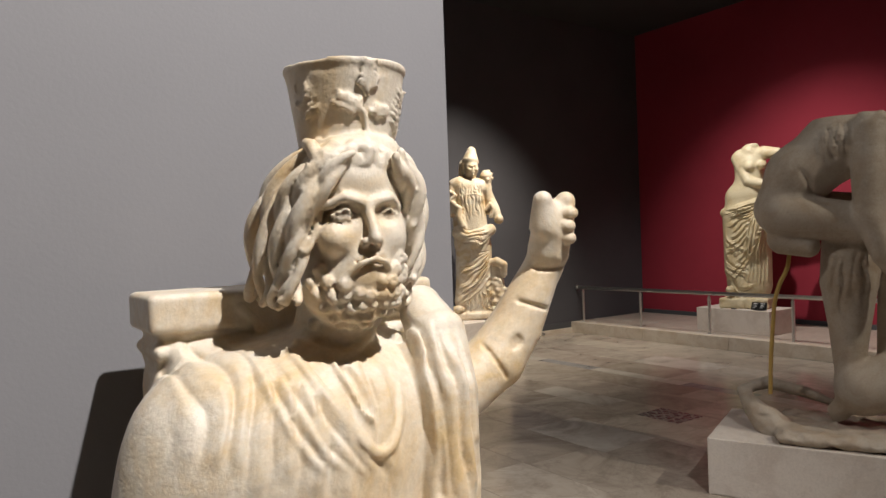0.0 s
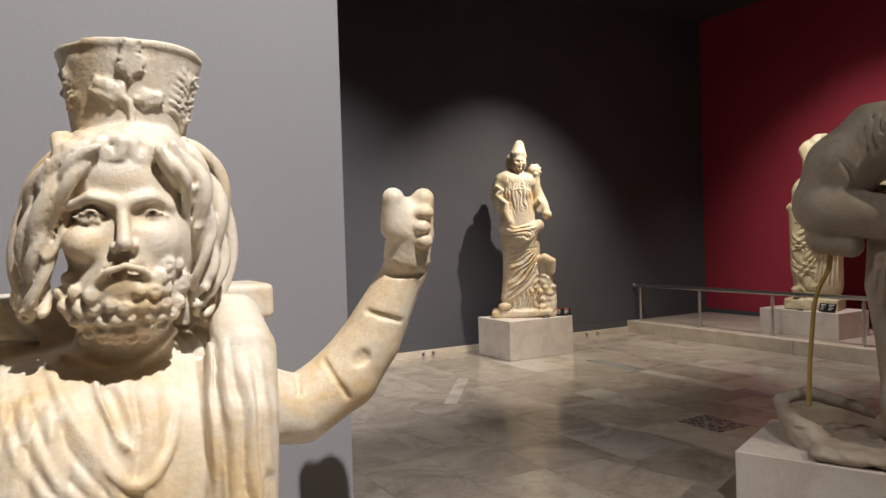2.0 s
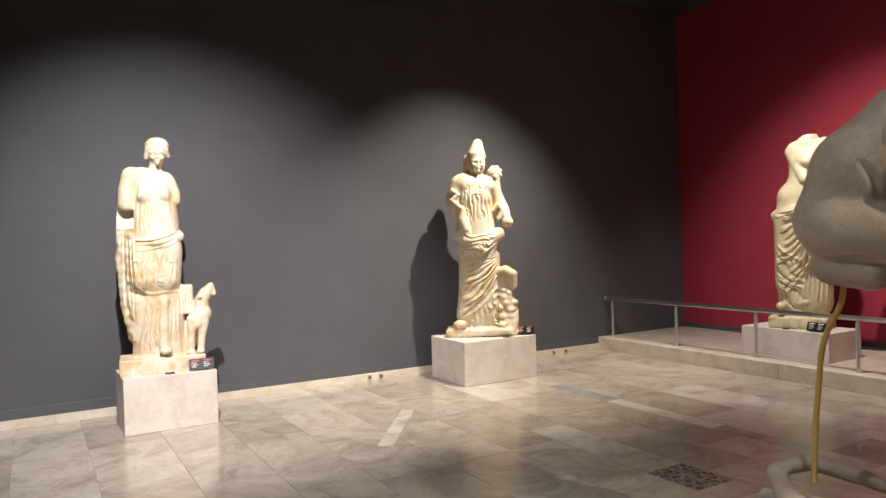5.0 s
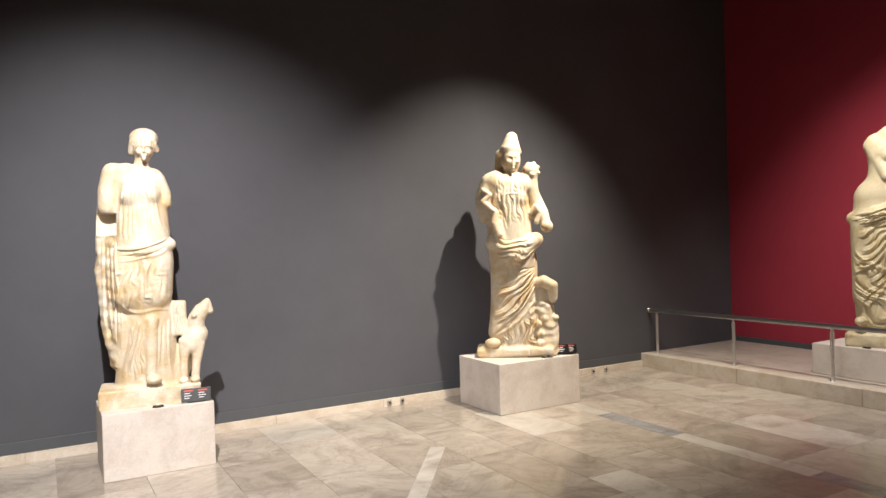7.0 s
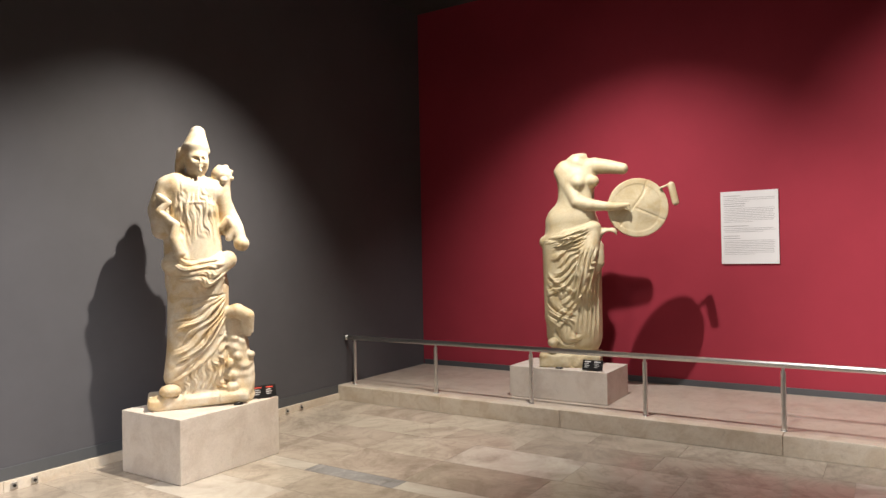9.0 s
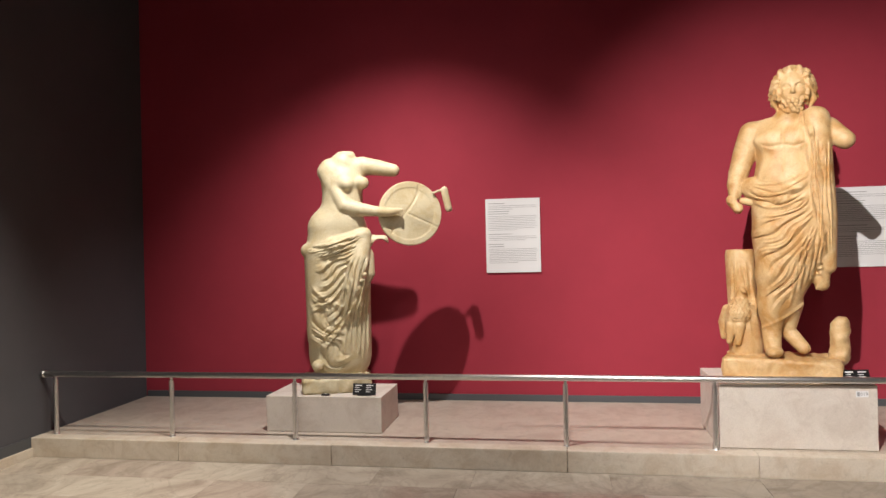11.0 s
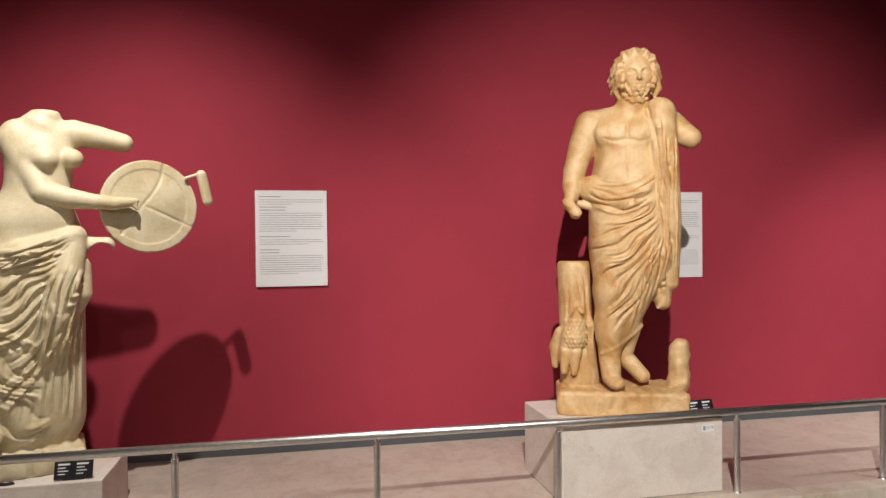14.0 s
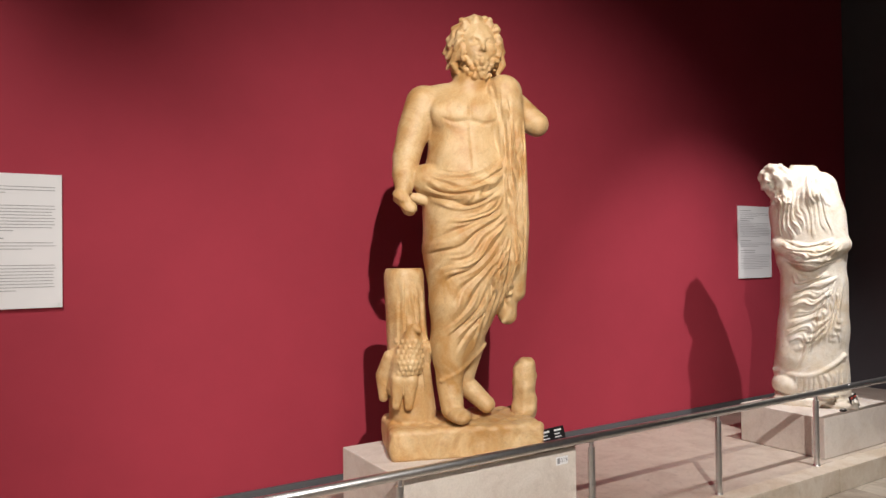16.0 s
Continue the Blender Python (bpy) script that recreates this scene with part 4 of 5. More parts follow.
    c.brick((-0.6, -0.2, (-0.283, 0.040, 1.638)[2]), ((-0.189, 0.000, 1.639)[0], 0.3, (-0.282, 0.040, 1.796)[2]), 0.0, 0.006, cut=True)
    c.folds([(-0.373, 1.616), (-0.181, 1.615)], [(-0.355, 0.883), (-0.123, 0.893)], 5, 0.012, 0.0, False, 21)
    c.limb([(-0.258, -0.100, 1.293), (-0.268, -0.090, 1.228), (-0.288, -0.070, 1.133), (-0.335, -0.040, 0.989)], [0.0410, 0.0579, 0.0917, 0.0627], 0.012)
    c.limb([(-0.249, -0.120, 1.318), (-0.230, -0.150, 1.303)], [0.0265, 0.0121], 0.006)
    c.limb([(-0.369, -0.040, 1.151), (-0.404, 0.000, 1.051), (-0.410, 0.000, 0.934)], [0.0482, 0.0482, 0.0265], 0.01)
    c.limb([(-0.196, -0.050, 1.202), (-0.180, -0.030, 1.143)], [0.0362, 0.0241], 0.01)
    c.limb([(-0.340, -0.100, 1.044), (-0.354, -0.110, 0.908)], [0.0410, 0.0241], 0.008)
    c.limb([(-0.274, -0.110, 1.036), (-0.288, -0.120, 0.901)], [0.0410, 0.0241], 0.008)
    c.map = None
    c.skin()
    for i in range(42):
        x, z = (-0.282, 1.160)
        x, z = x + 0.024 * (i % 6 - 2.5) + 0.012 * (i // 6 % 2), z + 0.085 - 0.027 * (i // 6)
        y = c.depth(x, z)
        if y == y:
            c.ball((x, y + 0.004, z), (0.012, 0.012, 0.017), 0.002)
    c.cap((0.420, 0.050, 1.046), (0.406, 0.050, 0.810), 0.0651, 0.0748, 0.01)
    c.rough((0.308, -0.100, 0.811), (0.510, 0.200, 1.104), 0.006, 11)
    set_down(c, "statue", M_OCHRE, 8.600, 2.030, -110.4, "golden-brown marble bearded god in a mantle with an eagle beside him")


bearded_god_with_eagle()


def headless_draped_woman():
    c = Clay((-0.46, -0.36, 0.4), (0.42, 0.36, 2.6), 0.0065)
    c.brick((-0.3, -0.220, 0.452), (0.3, 0.22, 0.53), 0.03)
    c.rough((-0.45, -0.3, 0.48), (0.4, 0.3, 0.6), 0.006, 5)
    c.cap((0.010, 0.000, 1.446), (0.002, 0.000, 1.073), 0.2480, 0.2540, 0.04, 0.8)
    c.cap((-0.009, 0.000, 1.072), (-0.028, 0.000, 0.725), 0.2540, 0.2782, 0.04, 0.8)
    c.cap((-0.086, -0.080, 1.343), (-0.154, -0.110, 0.865), 0.1331, 0.1089, 0.05)
    c.folds([(-0.177, 1.556), (-0.222, 0.861)], [(0.195, 1.580), (0.129, 1.086)], 9, 0.02, 0.1, False, 5, 0.35)
    c.folds([(0.161, 1.554), (0.227, 1.502)], [(-0.133, 0.759), (0.215, 0.883)], 6, 0.02, 0.03, False, 6, 0.3)
    c.cap((0.031, 0.000, 0.728), (0.028, 0.000, 0.542), 0.2178, 0.2359, 0.02, 0.8)
    c.folds([(-0.157, 0.731), (0.213, 0.780)], [(-0.161, 0.545), (0.221, 0.601)], 10, 0.014, 0.0, False, 8)
    c.map = None
    c.stroke([(-0.289, 0.736), (-0.157, 0.710), (-0.016, 0.714), (0.123, 0.795), (0.220, 0.883)], 0.02, 0.3, taper=False)
    c.ball((-0.195, -0.100, 0.628), (0.12, 0.12, 0.1), 0.02)
    c.ball((0.083, -0.200, 0.569), (0.08, 0.07, 0.04), 0.02)
    # upper body and broken shoulder
    c.cap((-0.062, 0.000, 2.037), (-0.009, 0.000, 1.687), 0.2540, 0.2661, 0.05, 0.78)
    c.cap((-0.179, 0.000, 2.260), (0.060, 0.000, 2.232), 0.1391, 0.1270, 0.04, 0.9)
    c.cap((-0.105, 0.020, 2.352), (0.003, 0.020, 2.353), 0.0786, 0.0665, 0.02)
    c.limb([(0.083, 0.000, 2.217), (0.148, -0.030, 2.000), (0.167, -0.060, 1.815)], [0.1089, 0.1028, 0.0968], 0.03)
    c.ball((-0.012, -0.130, 2.160), 0.085, 0.04)
    c.ball((-0.178, -0.120, 2.116), 0.07, 0.04)
    c.folds([(-0.236, 2.282), (0.106, 2.260)], [(-0.233, 1.771), (0.188, 1.787)], 10, 0.016, 0.04, False, 3, 0.45)
    c.folds([(-0.032, 2.348), (0.084, 2.314)], [(0.010, 2.082), (0.170, 2.048)], 3, 0.016, 0.12, False, 9, 0.3)
    c.ball((-0.262, -0.040, 2.322), (0.125, 0.12, 0.12), 0.02)
    c.ball((-0.290, -0.150, 2.259), 0.04, 0.02, cut=True)
    c.rough((-0.46, -0.3, 2.1), (-0.14, 0.15, 2.5), 0.012, 12)
    c.cap((-0.222, -0.080, 1.771), (-0.021, -0.200, 1.648), 0.0786, 0.0907, 0.015)
    c.cap((-0.021, -0.200, 1.648), (0.206, -0.080, 1.761), 0.0907, 0.0786, 0.015)
    c.folds([(-0.261, 1.852), (-0.231, 1.650)], [(0.230, 1.864), (0.225, 1.631)], 5, 0.019, 0.16, False, 1, 0.3)
    set_down(c, "statue", M_WHITE, 8.600, -1.460, -149.5, "headless white marble draped woman statue near the platform's end")


headless_draped_woman()


def bending_youth():
    c = Clay((-0.62, -0.46, 0.3), (0.72, 0.46, 2.06), 0.0105)
    c.cap((-0.213, 0.000, 1.576), (-0.127, 0.000, 1.762), 0.1538, 0.1581, 0.04)
    c.cap((-0.127, 0.000, 1.762), (0.069, 0.000, 1.913), 0.1709, 0.1751, 0.05)
    c.cap((0.069, 0.000, 1.913), (0.236, 0.020, 1.918), 0.1794, 0.1666, 0.05)
    c.cap((-0.201, -0.080, 1.534), (0.155, -0.120, 1.488), 0.1282, 0.0982, 0.03)
    c.cap((-0.117, 0.120, 1.564), (0.233, 0.140, 1.546), 0.1196, 0.0940, 0.03)
    c.limb([(-0.214, -0.060, 1.405), (-0.091, -0.100, 1.362)], [0.0854, 0.0598], 0.02)
    c.limb([(0.215, -0.120, 1.970), (0.204, -0.160, 1.726), (0.200, -0.180, 1.504)], [0.0982, 0.0897, 0.0769], 0.02)
    c.limb([(0.200, -0.180, 1.504), (0.260, -0.200, 1.319), (0.347, -0.180, 1.171)], [0.0769, 0.0683, 0.0513], 0.02)
    c.limb([(0.117, 0.020, 1.452), (0.097, 0.000, 1.160), (0.094, 0.000, 0.886), (0.087, -0.020, 0.635)], [0.1410, 0.1410, 0.0982, 0.0683], 0.03)
    c.limb([(0.312, 0.100, 1.463), (0.319, 0.080, 1.115), (0.293, 0.060, 0.769)], [0.1068, 0.0854, 0.0726], 0.03)
    c.limb([(0.255, -0.020, 2.091), (0.302, -0.040, 2.120)], [0.0854, 0.0982], 0.02)
    c.ball((0.378, -0.050, 2.035), (0.11, 0.11, 0.13), 0.02)
    c.rough((0.163, -0.250, 2.013), (0.420, 0.200, 2.241), 0.01, 3)
    c.limb([(0.151, -0.050, 0.587), (0.268, -0.020, 0.628)], [0.1410, 0.1495], 0.03)
    c.cap((0.032, -0.020, 0.455), (0.108, -0.080, 0.552), 0.0555, 0.0641, 0.02)
    bx, by, bz = (-0.270, -0.050, 0.385)
    ex, ey, ez = (0.595, -0.050, 0.365)
    c.brick((bx - 0.02, -0.34, 0.31), (0.66, 0.3, bz + 0.0), 0.07, 0.02)
    c.limb([(-0.456, 0.080, 0.507), (-0.384, 0.000, 0.435), (-0.290, -0.050, 0.332)], [0.0384, 0.0726, 0.0940], 0.03)
    c.limb([(-0.456, 0.080, 0.518), (-0.335, 0.160, 0.553), (-0.147, 0.200, 0.505), (-0.002, 0.200, 0.453)], [0.0342, 0.0384, 0.0342, 0.0214], 0.015)
    c.ball((-0.292, 0.060, 0.481), (0.1367, 0.1, 0.0555), 0.015, cut=True)
    c.rough((bx - 0.2, -0.42, 0.3), (0.7, 0.4, bz + 0.02), 0.006, 6)
    c.skin()
    c.stroke([(-0.126, 1.792), (-0.075, 1.718), (-0.059, 1.638)], 0.014, 0.3, cut=True)
    c.stroke([(-0.244, 1.436), (-0.082, 1.436), (0.157, 1.411)], 0.012, 0.3, cut=True)
    c.folds([(-0.050, 1.994), (0.106, 2.035)], [(-0.038, 1.775), (0.134, 1.819)], 5, 0.012, 0.06, True, 4)
    c.folds([(0.020, 1.357), (0.205, 1.352)], [(-0.006, 1.002), (0.179, 0.966)], 4, 0.014, 0.02, True, 5)
    c.ball((-0.013, -0.360, 0.450), 0.018, 0.004, cut=True)
    return set_down(c, "statue", M_BROWN, 4.250, 2.450, -63.8, "brown marble youth bending forward, seen from behind, on a broken base")


bending_youth()


def support_rod():
    pts = [(-0.189, 0.000, 1.322), (-0.202, 0.000, 1.242), (-0.243, 0.000, 1.151), (-0.269, 0.000, 1.059), (-0.284, 0.000, 0.915), (-0.298, 0.000, 0.751), (-0.308, 0.000, 0.520)]
    cu = bpy.data.curves.new("support_rod", "CURVE")
    cu.dimensions, cu.bevel_depth, cu.bevel_resolution, cu.use_fill_caps = "3D", 0.0115, 4, True
    sp = cu.splines.new("BEZIER")
    sp.bezier_points.add(len(pts) - 1)
    for b, p in zip(sp.bezier_points, pts):
        b.co, b.handle_left_type, b.handle_right_type = p, "AUTO", "AUTO"
    tmp = new("support_rod", cu)
    me = bpy.data.meshes.new_from_object(tmp.evaluated_get(bpy.context.evaluated_depsgraph_get()))
    bpy.data.objects.remove(tmp)
    me.materials.append(M_BRASS)
    ob = tagged(new("support_rod", me), "bent brass-coloured rod propping the bending marble youth", "rod")
    ob.matrix_world = pose(4.250, 2.450, 0, 0, 0, -63.8)


support_rod()
P5 = plinth((3.65, 2.1, 0), (4.95, 2.85, 0.315), "pale stone plinth under the bending marble youth", -67.4)
P5.matrix_world = pose(4.303, 2.414, 0, 0, 0, -67.4)


def seated_god():
    """The bearded god with a tall basket crown, enthroned; origin under the head, wall side at +y."""
    low = Clay((-0.44, -0.46, 0.4), (0.4, 0.28, 1.0), 0.008)
    low.brick((-0.225, 0.12, 0.42), (0.2, 0.225, 1.1), 0.012)
    low.brick((-0.3, -0.28, 0.42), (0.24, 0.2, 0.86), 0.02)
    for x in (-0.15, 0.11):
        low.cap((x, 0.0, 0.92), (x, -0.3, 0.9), 0.11, 0.09, 0.04)
        low.cap((x, -0.32, 0.88), (x, -0.32, 0.48), 0.085, 0.07, 0.04)
    low.cap((-0.03, 0.06, 0.9), (-0.03, 0.05, 1.1), 0.2, 0.19, 0.05, 0.72)
    c = Clay((-0.42, -0.2, 0.96), (0.47, 0.28, 1.74), 0.0033)
    # throne back
    c.brick((-0.225, 0.12, 0.9), (0.2, 0.225, 1.375), 0.012)
    c.brick((-0.24, 0.1, 1.345), (0.21, 0.235, 1.4), 0.01)
    c.brick((-0.233, 0.108, 1.312), (0.204, 0.23, 1.33), 0.008)
    # torso and shoulders
    c.cap((-0.045, 0.06, 0.9), (-0.04, 0.05, 1.14), 0.215, 0.195, 0.05, 0.72)
    c.cap((-0.165, 0.05, 1.185), (0.07, 0.05, 1.205), 0.118, 0.108, 0.05, 0.95)
    c.cap((-0.195, 0.05, 1.215), (-0.268, 0.04, 0.98), 0.076, 0.088, 0.04)
    c.cap((0.06, 0.06, 1.255), (0.15, 0.06, 1.235), 0.065, 0.06, 0.03)
    c.folds([(-0.224, 1.341), (-0.154, 1.364), (-0.068, 1.306), (0.046, 1.331)], [(-0.269, 1.177), (-0.178, 1.156), (-0.074, 1.132), (0.038, 1.106)], 9, 0.0075, 0.0, False, 31, 0.35)
    c.folds([(-0.155, 1.345), (-0.050, 1.287)], [(-0.073, 1.151), (0.040, 1.155)], 5, 0.0065, 0.1, False, 33, 0.3)
    c.cap((-0.012, 0.05, 1.27), (0.0, 0.03, 1.38), 0.062, 0.056, 0.012)
    c.skin()
    c.stroke([(-0.117, 1.374), (-0.097, 1.352), (-0.073, 1.326), (-0.039, 1.310), (-0.013, 1.309), (0.018, 1.326), (0.054, 1.352)], 0.0075, 0.4, 0.004, taper=False)
    c.stroke([(-0.046, 1.310), (-0.036, 1.286), (-0.016, 1.238), (-0.011, 1.219)], 0.009, 0.5, 0.004)
    c.stroke([(-0.035, 1.306), (-0.023, 1.277), (-0.011, 1.231)], 0.0085, 0.2, 0.005, cut=True)
    c.stroke([(-0.103, 1.353), (-0.078, 1.285), (-0.042, 1.219), (-0.007, 1.179), (0.031, 1.213), (0.050, 1.274)], 0.0075, 0.45, 0.006)
    # mantle over the shoulder
    c.limb([(0.132, 0.020, 1.357), (0.132, -0.030, 1.319), (0.121, -0.065, 1.244), (0.110, -0.075, 1.094)], [0.036, 0.042, 0.044, 0.046], 0.008, 0.75)
    c.folds([(0.073, 1.372), (0.153, 1.328)], [(0.076, 1.097), (0.161, 1.078)], 4, 0.014, 0.02, False, 35, 0.2)
    c.skin()
    c.stroke([(0.075, 1.365), (0.085, 1.306), (0.084, 1.219), (0.077, 1.119)], 0.006, 0.2, 0.003, cut=True, taper=False)
    c.stroke([(0.139, 1.184), (0.147, 1.156), (0.141, 1.112)], 0.008, 0.2, 0.004, cut=True)
    # raised arm
    c.limb([(0.14, 0.06, 1.235), (0.23, 0.06, 1.212), (0.299, 0.055, 1.253)], [0.058, 0.051, 0.05], 0.012)
    c.limb([(0.301, 0.055, 1.255), (0.341, 0.045, 1.308), (0.388, 0.025, 1.405)], [0.051, 0.047, 0.034], 0.01)
    c.limb([(0.393, 0.025, 1.406), (0.391, 0.010, 1.436), (0.390, 0.000, 1.467)], [0.033, 0.037, 0.036], 0.006)
    c.limb([(0.366, -0.005, 1.476), (0.358, -0.015, 1.519)], [0.024, 0.0165], 0.005)
    c.limb([(0.403, -0.012, 1.467), (0.405, -0.020, 1.519)], [0.022, 0.0175], 0.004)
    for q in range(3):
        c.ball((0.398 - 0.004 * (q % 2), -0.038 + 0.003 * q, 1.497 - 0.021 * q), (0.0145, 0.012, 0.0115), 0.003)
    c.ball((0.385, -0.008, 1.489), (0.034, 0.026, 0.034), 0.01)
    c.rough((0.33, -0.1, 1.43), (0.46, 0.02, 1.54), 0.0014, 5)
    # head
    c.ball((0.012, 0.030, 1.487), (0.086, 0.092, 0.118), 0.02)
    c.ball((0.001, -0.026, 1.464), (0.068, 0.064, 0.1), 0.02)
    c.ball((-0.009, -0.026, 1.400), (0.07, 0.058, 0.052), 0.015)
    fx, fy, fz = (-0.011, -0.088, 1.479)
    c.ball((fx, -0.026, fz + 0.062), (0.066, 0.064, 0.05), 0.02)
    face(c, fx, fy, fz, 0.168, 0.0, True)
    for x, z in ((-0.044, 1.526), (-0.025, 1.531), (-0.004, 1.533), (0.018, 1.529)):
        c.ball((x, fy + 0.004 + 6 * (x - fx) ** 2, z), 0.0042, 0.0015)
    # curled beard, each curl drilled
    c.ball((fx, fy + 0.022, fz - 0.062), (0.04, 0.026, 0.026), 0.012)
    c.limb([(fx - 0.019, fy + 0.002, fz - 0.049), (fx, fy - 0.006, fz - 0.046), (fx + 0.019, fy + 0.002, fz - 0.049)], [0.0022, 0.0032, 0.0022], 0.002, cut=True)
    rnd = random.Random(12)
    c.skin()
    beard = []
    for zc, half, hole in ((0.033, 0.07, 0.047), (0.02, 0.072, 0.03), (0.005, 0.07, 0.017), (-0.01, 0.066, 0.0), (-0.024, 0.058, 0.0), (-0.039, 0.046, 0.0), (-0.052, 0.03, 0.0)):
        n = int(half * 2 / 0.0142)
        for i in range(n + 1):
            x = -half + 2 * half * i / n + rnd.uniform(-0.003, 0.003)
            if abs(x) >= hole:
                beard.append((fx - 0.008 + x, fz - 0.075 + zc + rnd.uniform(-0.003, 0.003)))
    for x, z in beard:
        y = c.depth(x, z)
        if y == y and y < 0.03:
            c.ball((x, y + 0.002, z), rnd.uniform(0.0085, 0.0112), 0.0015)
            c.ball((x + rnd.uniform(-0.002, 0.002), y - 0.0085, z), 0.0034, 0.001, cut=True)
    for side in (-1, 1):
        c.limb([(fx, fy - 0.012, fz - 0.04), (fx + side * 0.018, fy - 0.008, fz - 0.046), (fx + side * 0.034, fy + 0.008, fz - 0.064)], [0.0045, 0.0055, 0.004], 0.003)
    # hair: twisted locks down both sides, a fringe of hooked curls
    def lock(pts, r, wave, seed):
        """Two strands wound about one line."""
        g = random.Random(seed)
        p = [np.array(q) for q in pts]
        for _ in range(3):
            more = [p[0]]
            for a, b in zip(p[:-1], p[1:]):
                more += [a * 0.75 + b * 0.25, a * 0.25 + b * 0.75]
            p = more + [p[-1]]
        ph = g.uniform(0, 6.28)
        for strand in (0.0, 3.14):
            line, rad = [], []
            for i, q in enumerate(p):
                t = i / (len(p) - 1)
                a = ph + strand + t * wave
                line.append((q[0] + 0.75 * r * math.sin(a), q[1] + 0.8 * r * math.cos(a), q[2]))
                rad.append(r * (0.72 + 0.5 * math.sin(min(1, t * 1.3) * 3.0)) * 0.82)
            c.limb(line, rad, 0.0012)

    c.limb([(-0.054, -0.020, 1.552), (-0.034, -0.045, 1.576), (0.000, -0.055, 1.584), (0.037, -0.045, 1.581), (0.071, -0.020, 1.555)], [0.024, 0.024, 0.022, 0.024, 0.024], 0.012)
    sides = (
        (((-0.035, -0.085, 1.571), (-0.064, -0.080, 1.542), (-0.071, -0.060, 1.501), (-0.085, -0.050, 1.449)), 0.0085),
        (((-0.042, -0.070, 1.577), (-0.080, -0.060, 1.541), (-0.091, -0.048, 1.489), (-0.089, -0.042, 1.436), (-0.099, -0.038, 1.387)), 0.0105),
        (((-0.046, -0.050, 1.583), (-0.089, -0.035, 1.540), (-0.103, -0.022, 1.483), (-0.105, -0.016, 1.423), (-0.108, -0.010, 1.381)), 0.0105),
        (((-0.050, -0.025, 1.586), (-0.098, 0.000, 1.536), (-0.112, 0.010, 1.478), (-0.115, 0.015, 1.422), (-0.111, 0.020, 1.384)), 0.0105),
        (((-0.048, 0.010, 1.587), (-0.094, 0.040, 1.532), (-0.111, 0.050, 1.471), (-0.114, 0.050, 1.389)), 0.012),
        (((-0.082, -0.060, 1.528), (-0.097, -0.040, 1.463), (-0.095, -0.035, 1.416), (-0.106, -0.030, 1.390)), 0.009),
        (((0.027, -0.085, 1.573), (0.050, -0.080, 1.545), (0.065, -0.062, 1.519), (0.073, -0.050, 1.480)), 0.0085),
        (((0.041, -0.070, 1.579), (0.075, -0.060, 1.544), (0.087, -0.048, 1.501), (0.081, -0.042, 1.451), (0.079, -0.030, 1.406)), 0.0105),
        (((0.057, -0.045, 1.585), (0.097, -0.030, 1.540), (0.106, -0.020, 1.480), (0.106, -0.010, 1.419), (0.085, 0.000, 1.370)), 0.0105),
        (((0.071, -0.015, 1.591), (0.114, 0.010, 1.550), (0.123, 0.020, 1.489), (0.124, 0.030, 1.425), (0.102, 0.030, 1.361)), 0.0115),
        (((0.071, -0.060, 1.529), (0.089, -0.035, 1.465), (0.093, -0.025, 1.420), (0.074, -0.020, 1.384)), 0.009),
    )
    for i, (pts, r) in enumerate(sides):
        lock(pts, r, 7 + 2.5 * (i % 3), 40 + i)
    for i in range(9):
        t = i / 8
        x0, x1 = fx - 0.052 + 0.1 * t, fx - 0.062 + 0.124 * t
        w = 0.009 if i % 2 else -0.008
        zt, arch = fz + 0.112, 0.012 * (1 - (2 * t - 1) ** 2)
        back = 0.02 * abs(2 * t - 1)
        c.limb([(x0, -0.039 + back, zt), (x0 + w, -0.072 + back, zt - 0.008), (x1 - w * 0.5, -0.084 + back, zt - 0.026 + arch), (x1, -0.084 + back, zt - 0.042 + arch), (x1 + w, -0.084 + back, zt - 0.044 + arch), (x1 + w * 1.2, -0.084 + back, zt - 0.034 + arch)], [0.008, 0.01, 0.0098, 0.008, 0.0062, 0.005], 0.0012)
    # basket crown, hollow, with palmettes
    bx, by, bz = (0.008, 0.010, 1.604)
    tx, ty, tz = (0.013, 0.010, 1.713)
    tz -= 0.016
    c.frustum((bx, by, bz - 0.02), (tx, ty, tz), 0.063, 0.0845, 0.003)
    c.frustum((tx, ty, tz - 0.03), (tx, ty, tz + 0.02), 0.066, 0.078, 0.002, cut=True)
    c.frustum((tx, ty, tz - 0.006), (tx, ty, tz + 0.004), 0.0855, 0.0855, 0.003)
    c.frustum((tx, ty, tz - 0.03), (tx, ty, tz + 0.03), 0.07, 0.074, 0.002, cut=True)
    c.rough((-0.12, -0.12, tz - 0.012), (0.12, 0.12, tz + 0.02), 0.0011, 8)
    c.map = None
    c.skin()
    c.stroke([(0.005, 1.603), (0.005, 1.619), (-0.001, 1.631)], 0.005, 0.6, 0.002, taper=False)
    for (x, z), (x2, z2), n in (((0.001, 1.630), (-0.034, 1.648), 6), ((0.010, 1.631), (0.039, 1.635), 5), ((0.003, 1.652), (0.006, 1.697), 7), ((-0.063, 1.614), (-0.067, 1.671), 7), ((0.065, 1.603), (0.075, 1.671), 7)):
        c.stroke([(x, z), ((x + x2) / 2, (z + z2) / 2 + 0.004), (x2, z2)], 0.0042, 0.7, 0.0015, taper=False)
        ux, uz = x2 - x, z2 - z
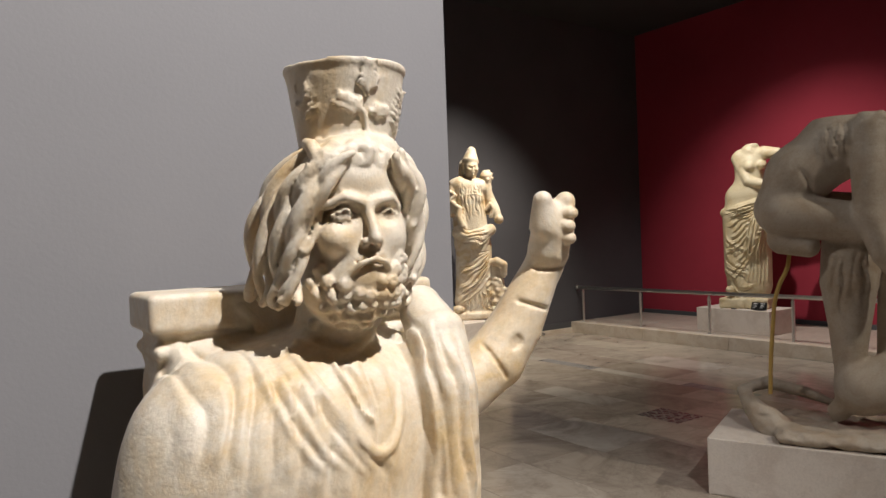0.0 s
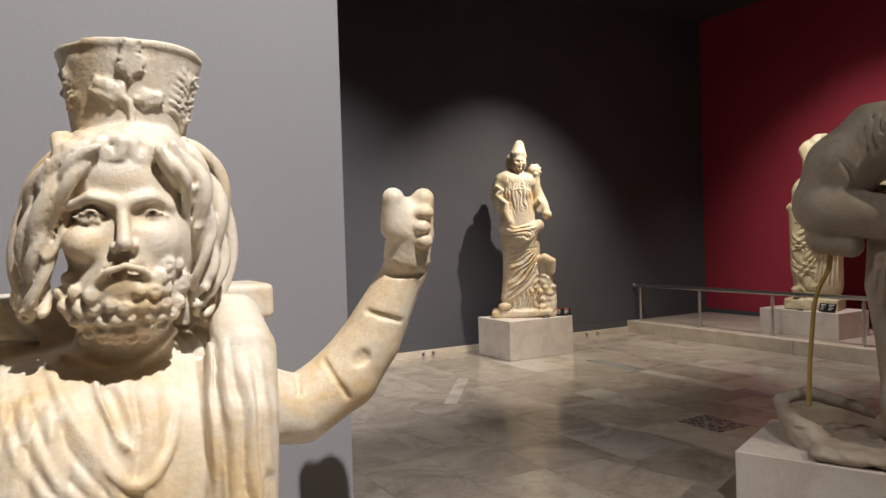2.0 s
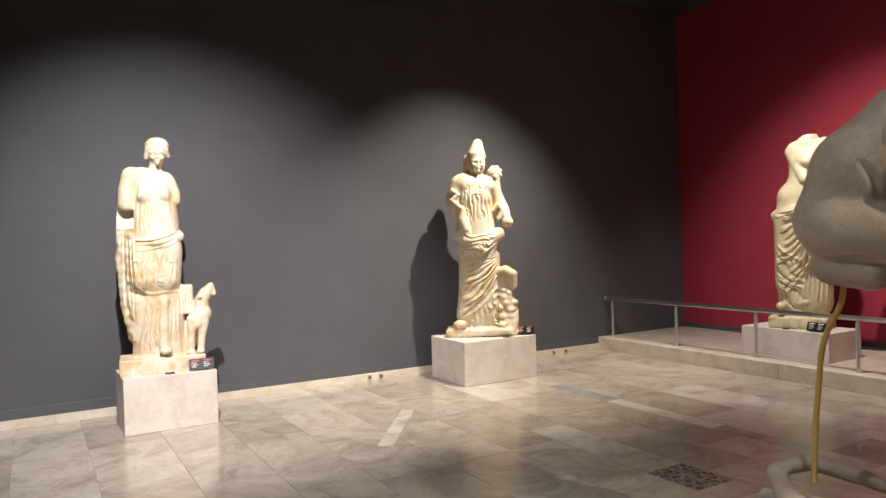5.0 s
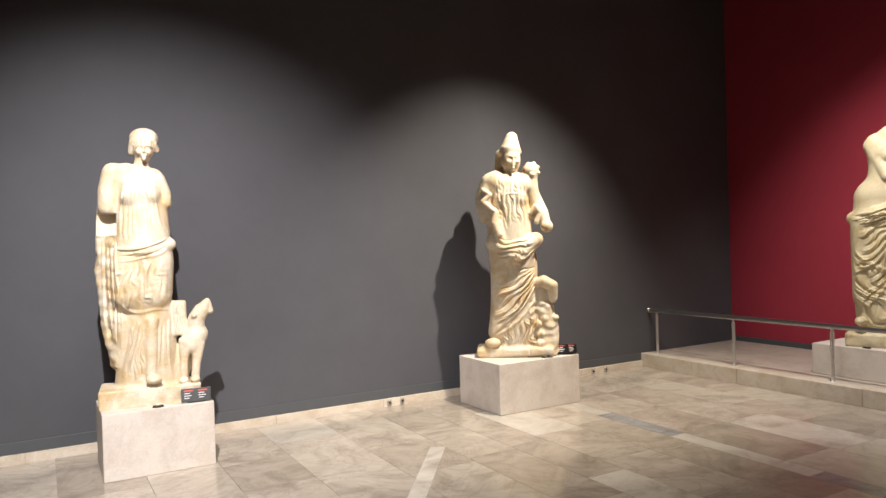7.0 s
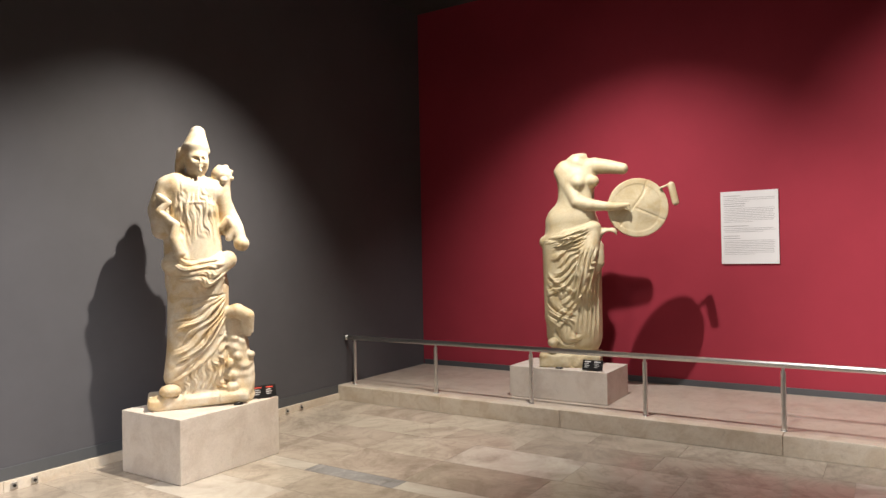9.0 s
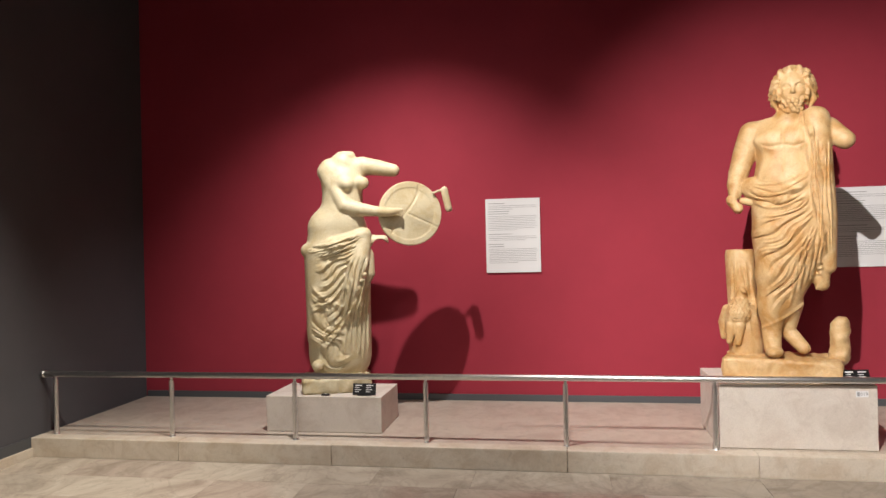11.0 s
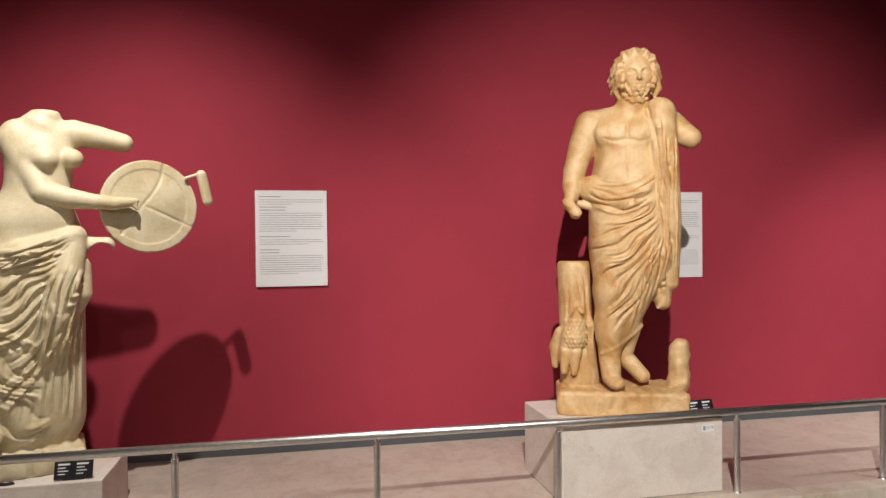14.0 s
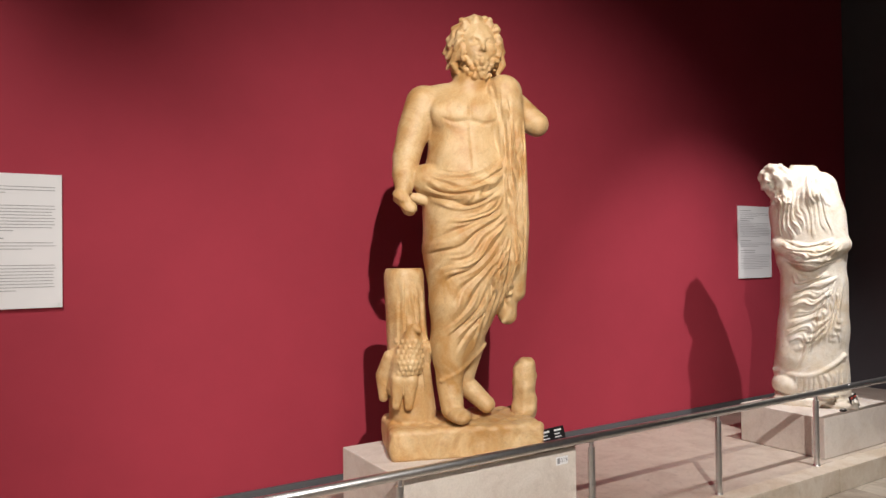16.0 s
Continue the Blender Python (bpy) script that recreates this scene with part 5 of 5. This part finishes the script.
        for q in range(1, n + 1):
            f = q / n
            for s in (-1, 1):
                px, pz = x + ux * f * 0.85, z + uz * f * 0.85
                reach = 0.3 * (1.15 - 0.45 * f)
                ex, ez = px + ux * 0.16 - s * uz * reach, pz + uz * 0.16 + s * ux * reach
                c.stroke([(px, pz), ((px + ex) / 2 + ux * 0.06, (pz + ez) / 2 + uz * 0.06), (ex, ez)], 0.0038, 0.72, 0.001, False, False)
    # breaks: wrist, forearm, elbow
    c.map = None
    c.skin()
    for line in (((0.335, 1.413), (0.365, 1.403), (0.415, 1.406)), ((0.302, 1.371), (0.321, 1.353), (0.373, 1.336)), ((0.257, 1.312), (0.261, 1.278), (0.273, 1.251), (0.288, 1.229)), ((0.213, 1.293), (0.224, 1.274), (0.216, 1.242))):
        c.stroke(line, 0.0036, -0.35, 0.0008, cut=True, taper=False)
    x, z = (0.303, 1.288)
    y = c.depth(x, z)
    c.ball((x, y if y == y else 0.0, z), (0.015, 0.005, 0.012), 0.002, cut=True)
    below = low.mesh("statue", M_BUST)
    ob = c.mesh("statue", M_BUST, 0.001)
    bm = bmesh.new()
    bm.from_mesh(ob.data)
    bm.from_mesh(below.data)
    bm.to_mesh(ob.data)
    bm.free()
    bpy.data.objects.remove(below)
    tagged(ob, "cream marble bearded enthroned god wearing a tall basket crown", "statue", "marble statues")
    ob.matrix_world = pose(0.75, 1.38, 0)


seated_god()
P0 = plinth((0.38, 0.9, 0), (1.05, 1.64, 0.425), "pale stone plinth under the enthroned marble god")


# ---- caption plates, markers, sticker, floor sockets ----
plaque(2.66, 7.335, 0.468, -8, 0.16)
puck(2.40, 7.345, 0.468, -8)
plaque(6.1, 7.25, 0.466, -25, 0.15)
puck(5.83, 7.25, 0.466, -10)
plaque(8.47, 5.38, 0.466, -90, 0.155, False)
puck(8.475, 5.72, 0.466, -90)
plaque(8.275, 1.6, 0.64, -84, 0.15, False)
plaque(8.29, -1.5, 0.468, -75, 0.15)
puck(8.3, -1.33, 0.468, -80)


def sticker():
    ob = tagged(new("inventory_sticker"), "small white inventory sticker numbered 019 on a plinth", "sticker")
    ob.matrix_world = pose(8.2335, 1.585, 0.575, 0, 0, -90)
    part("paper", block((-0.042, -0.0005, -0.022), (0.042, 0.001, 0.022)), M_BOARD, ob)
    part("emblem", block((-0.034, -0.0015, -0.015), (-0.016, -0.0004, 0.015)), M_INK, ob)
    cu = bpy.data.curves.new("number", "FONT")
    cu.body, cu.size, cu.extrude, cu.align_y = "019", 0.034, 0.0004, "CENTER"
    tmp = new("number", cu)
    me = bpy.data.meshes.new_from_object(tmp.evaluated_get(bpy.context.evaluated_depsgraph_get()))
    bpy.data.objects.remove(tmp)
    me.materials.append(M_INK)
    num = new("number", me)
    num.parent = ob
    num.matrix_basis = pose(-0.012, -0.0012, 0, 90)


sticker()


def wall_socket(x):
    ob = tagged(new("cable_outlet"), "small metal cable outlet on the marble skirting strip", "outlet", "cable outlets")
    ob.matrix_world = pose(x, DARK_Y - 0.03, 0.035)
    part("cover", block((-0.022, -0.012, -0.022), (0.022, 0, 0.022), 0.003), M_STEEL, ob)
    part("plug", tube((0, -0.012, 0), (0, -0.02, 0), 0.011, 14), M_BLACK, ob)


for x in (4.62, 4.76, 7.25, 7.45):
    wall_socket(x)

# ---- floor slabs ----
M_BRECCIA, _nt, _b = material("dark_breccia", 0.16)
_v = node(_nt, "ShaderNodeTexVoronoi", Scale=19.0)
_v.feature = "DISTANCE_TO_EDGE"
_geo = _nt.nodes.new("ShaderNodeNewGeometry")
_nt.links.new(_geo.outputs["Position"], _v.inputs["Vector"])
_nt.links.new(mix(_nt, ramp(_nt, _v.outputs["Distance"], [(0.03, (0.33, 0.29, 0.26)), (0.14, (0.13, 0.11, 0.105))]), ramp(_nt, noise_tex(_nt, 9, 5), [(0.35, (0.6, 0.6, 0.6)), (0.65, (1, 1, 1))]), 0.8, "MULTIPLY"), _b.inputs["Base Color"])
unit = bpy.data.meshes.new("slab")
_bm = block((-0.5, -0.5, -0.5), (0.5, 0.5, 0.5))
_bm.to_mesh(unit)
_bm.free()
unit.materials.append(M_SLAB)
unit_white, unit_band, unit_breccia = unit.copy(), unit.copy(), unit.copy()
unit_white.materials[0], unit_band.materials[0], unit_breccia.materials[0] = M_STRIP, M_BAND, M_BRECCIA


def slab(x0, x1, y0, y1, data, top=0.0, turn=0.0):
    ob = new("slab", data)
    ob.parent = floor
    gap = 0.0012
    ob.matrix_basis = pose((x0 + x1) / 2, (y0 + y1) / 2, top - 0.004, 0, 0, turn) @ Matrix.Diagonal((x1 - x0 - 2 * gap, y1 - y0 - 2 * gap, 0.008, 1))
    return ob


rs = random.Random(21)
columns = [-2.6, -2.05, -1.5, -0.95, -0.4, 0.15, 0.7, 1.25, 1.75, 2.3, 2.8, 3.3, 3.85, 4.38, 4.8, 5.13, 5.6, 5.98, 6.15, 6.68, 7.2, 7.63, 8.055]
for xa, xb in zip(columns[:-1], columns[1:]):
    y = SOUTH_Y
    narrow = xb - xa < 0.2
    while y < DARK_Y - 0.032:
        y2 = y + rs.uniform(0.6, 1.3)
        if xa == 4.8 and y < 3.88 < y2:
            y2 = 3.88
        elif xa == 4.8 and 3.87 < y < 3.9:
            y2 = 4.28
        elif xa == 4.8 and 4.27 < y < 4.3:
            y2 = 4.66
        if narrow and y < 5.0 < y2:
            y2 = 5.0
        elif narrow and 4.99 < y < 5.01:
            y2 = 5.88
        if y2 > DARK_Y - 0.25:
            y2 = DARK_Y - 0.03
        data = unit
        if narrow:
            data = unit_white if 4.99 < y < 5.01 or rs.random() < 0.35 else unit_band
        elif xa == 4.8 and 3.87 < y < 3.9:
            data = unit_breccia
        elif rs.random() < 0.1:
            data = unit_white
        slab(xa, xb, y, y2, data)
        y = y2
slab(3.44, 4.56, 6.2, 6.32, unit_white, 0.003, 53.5)
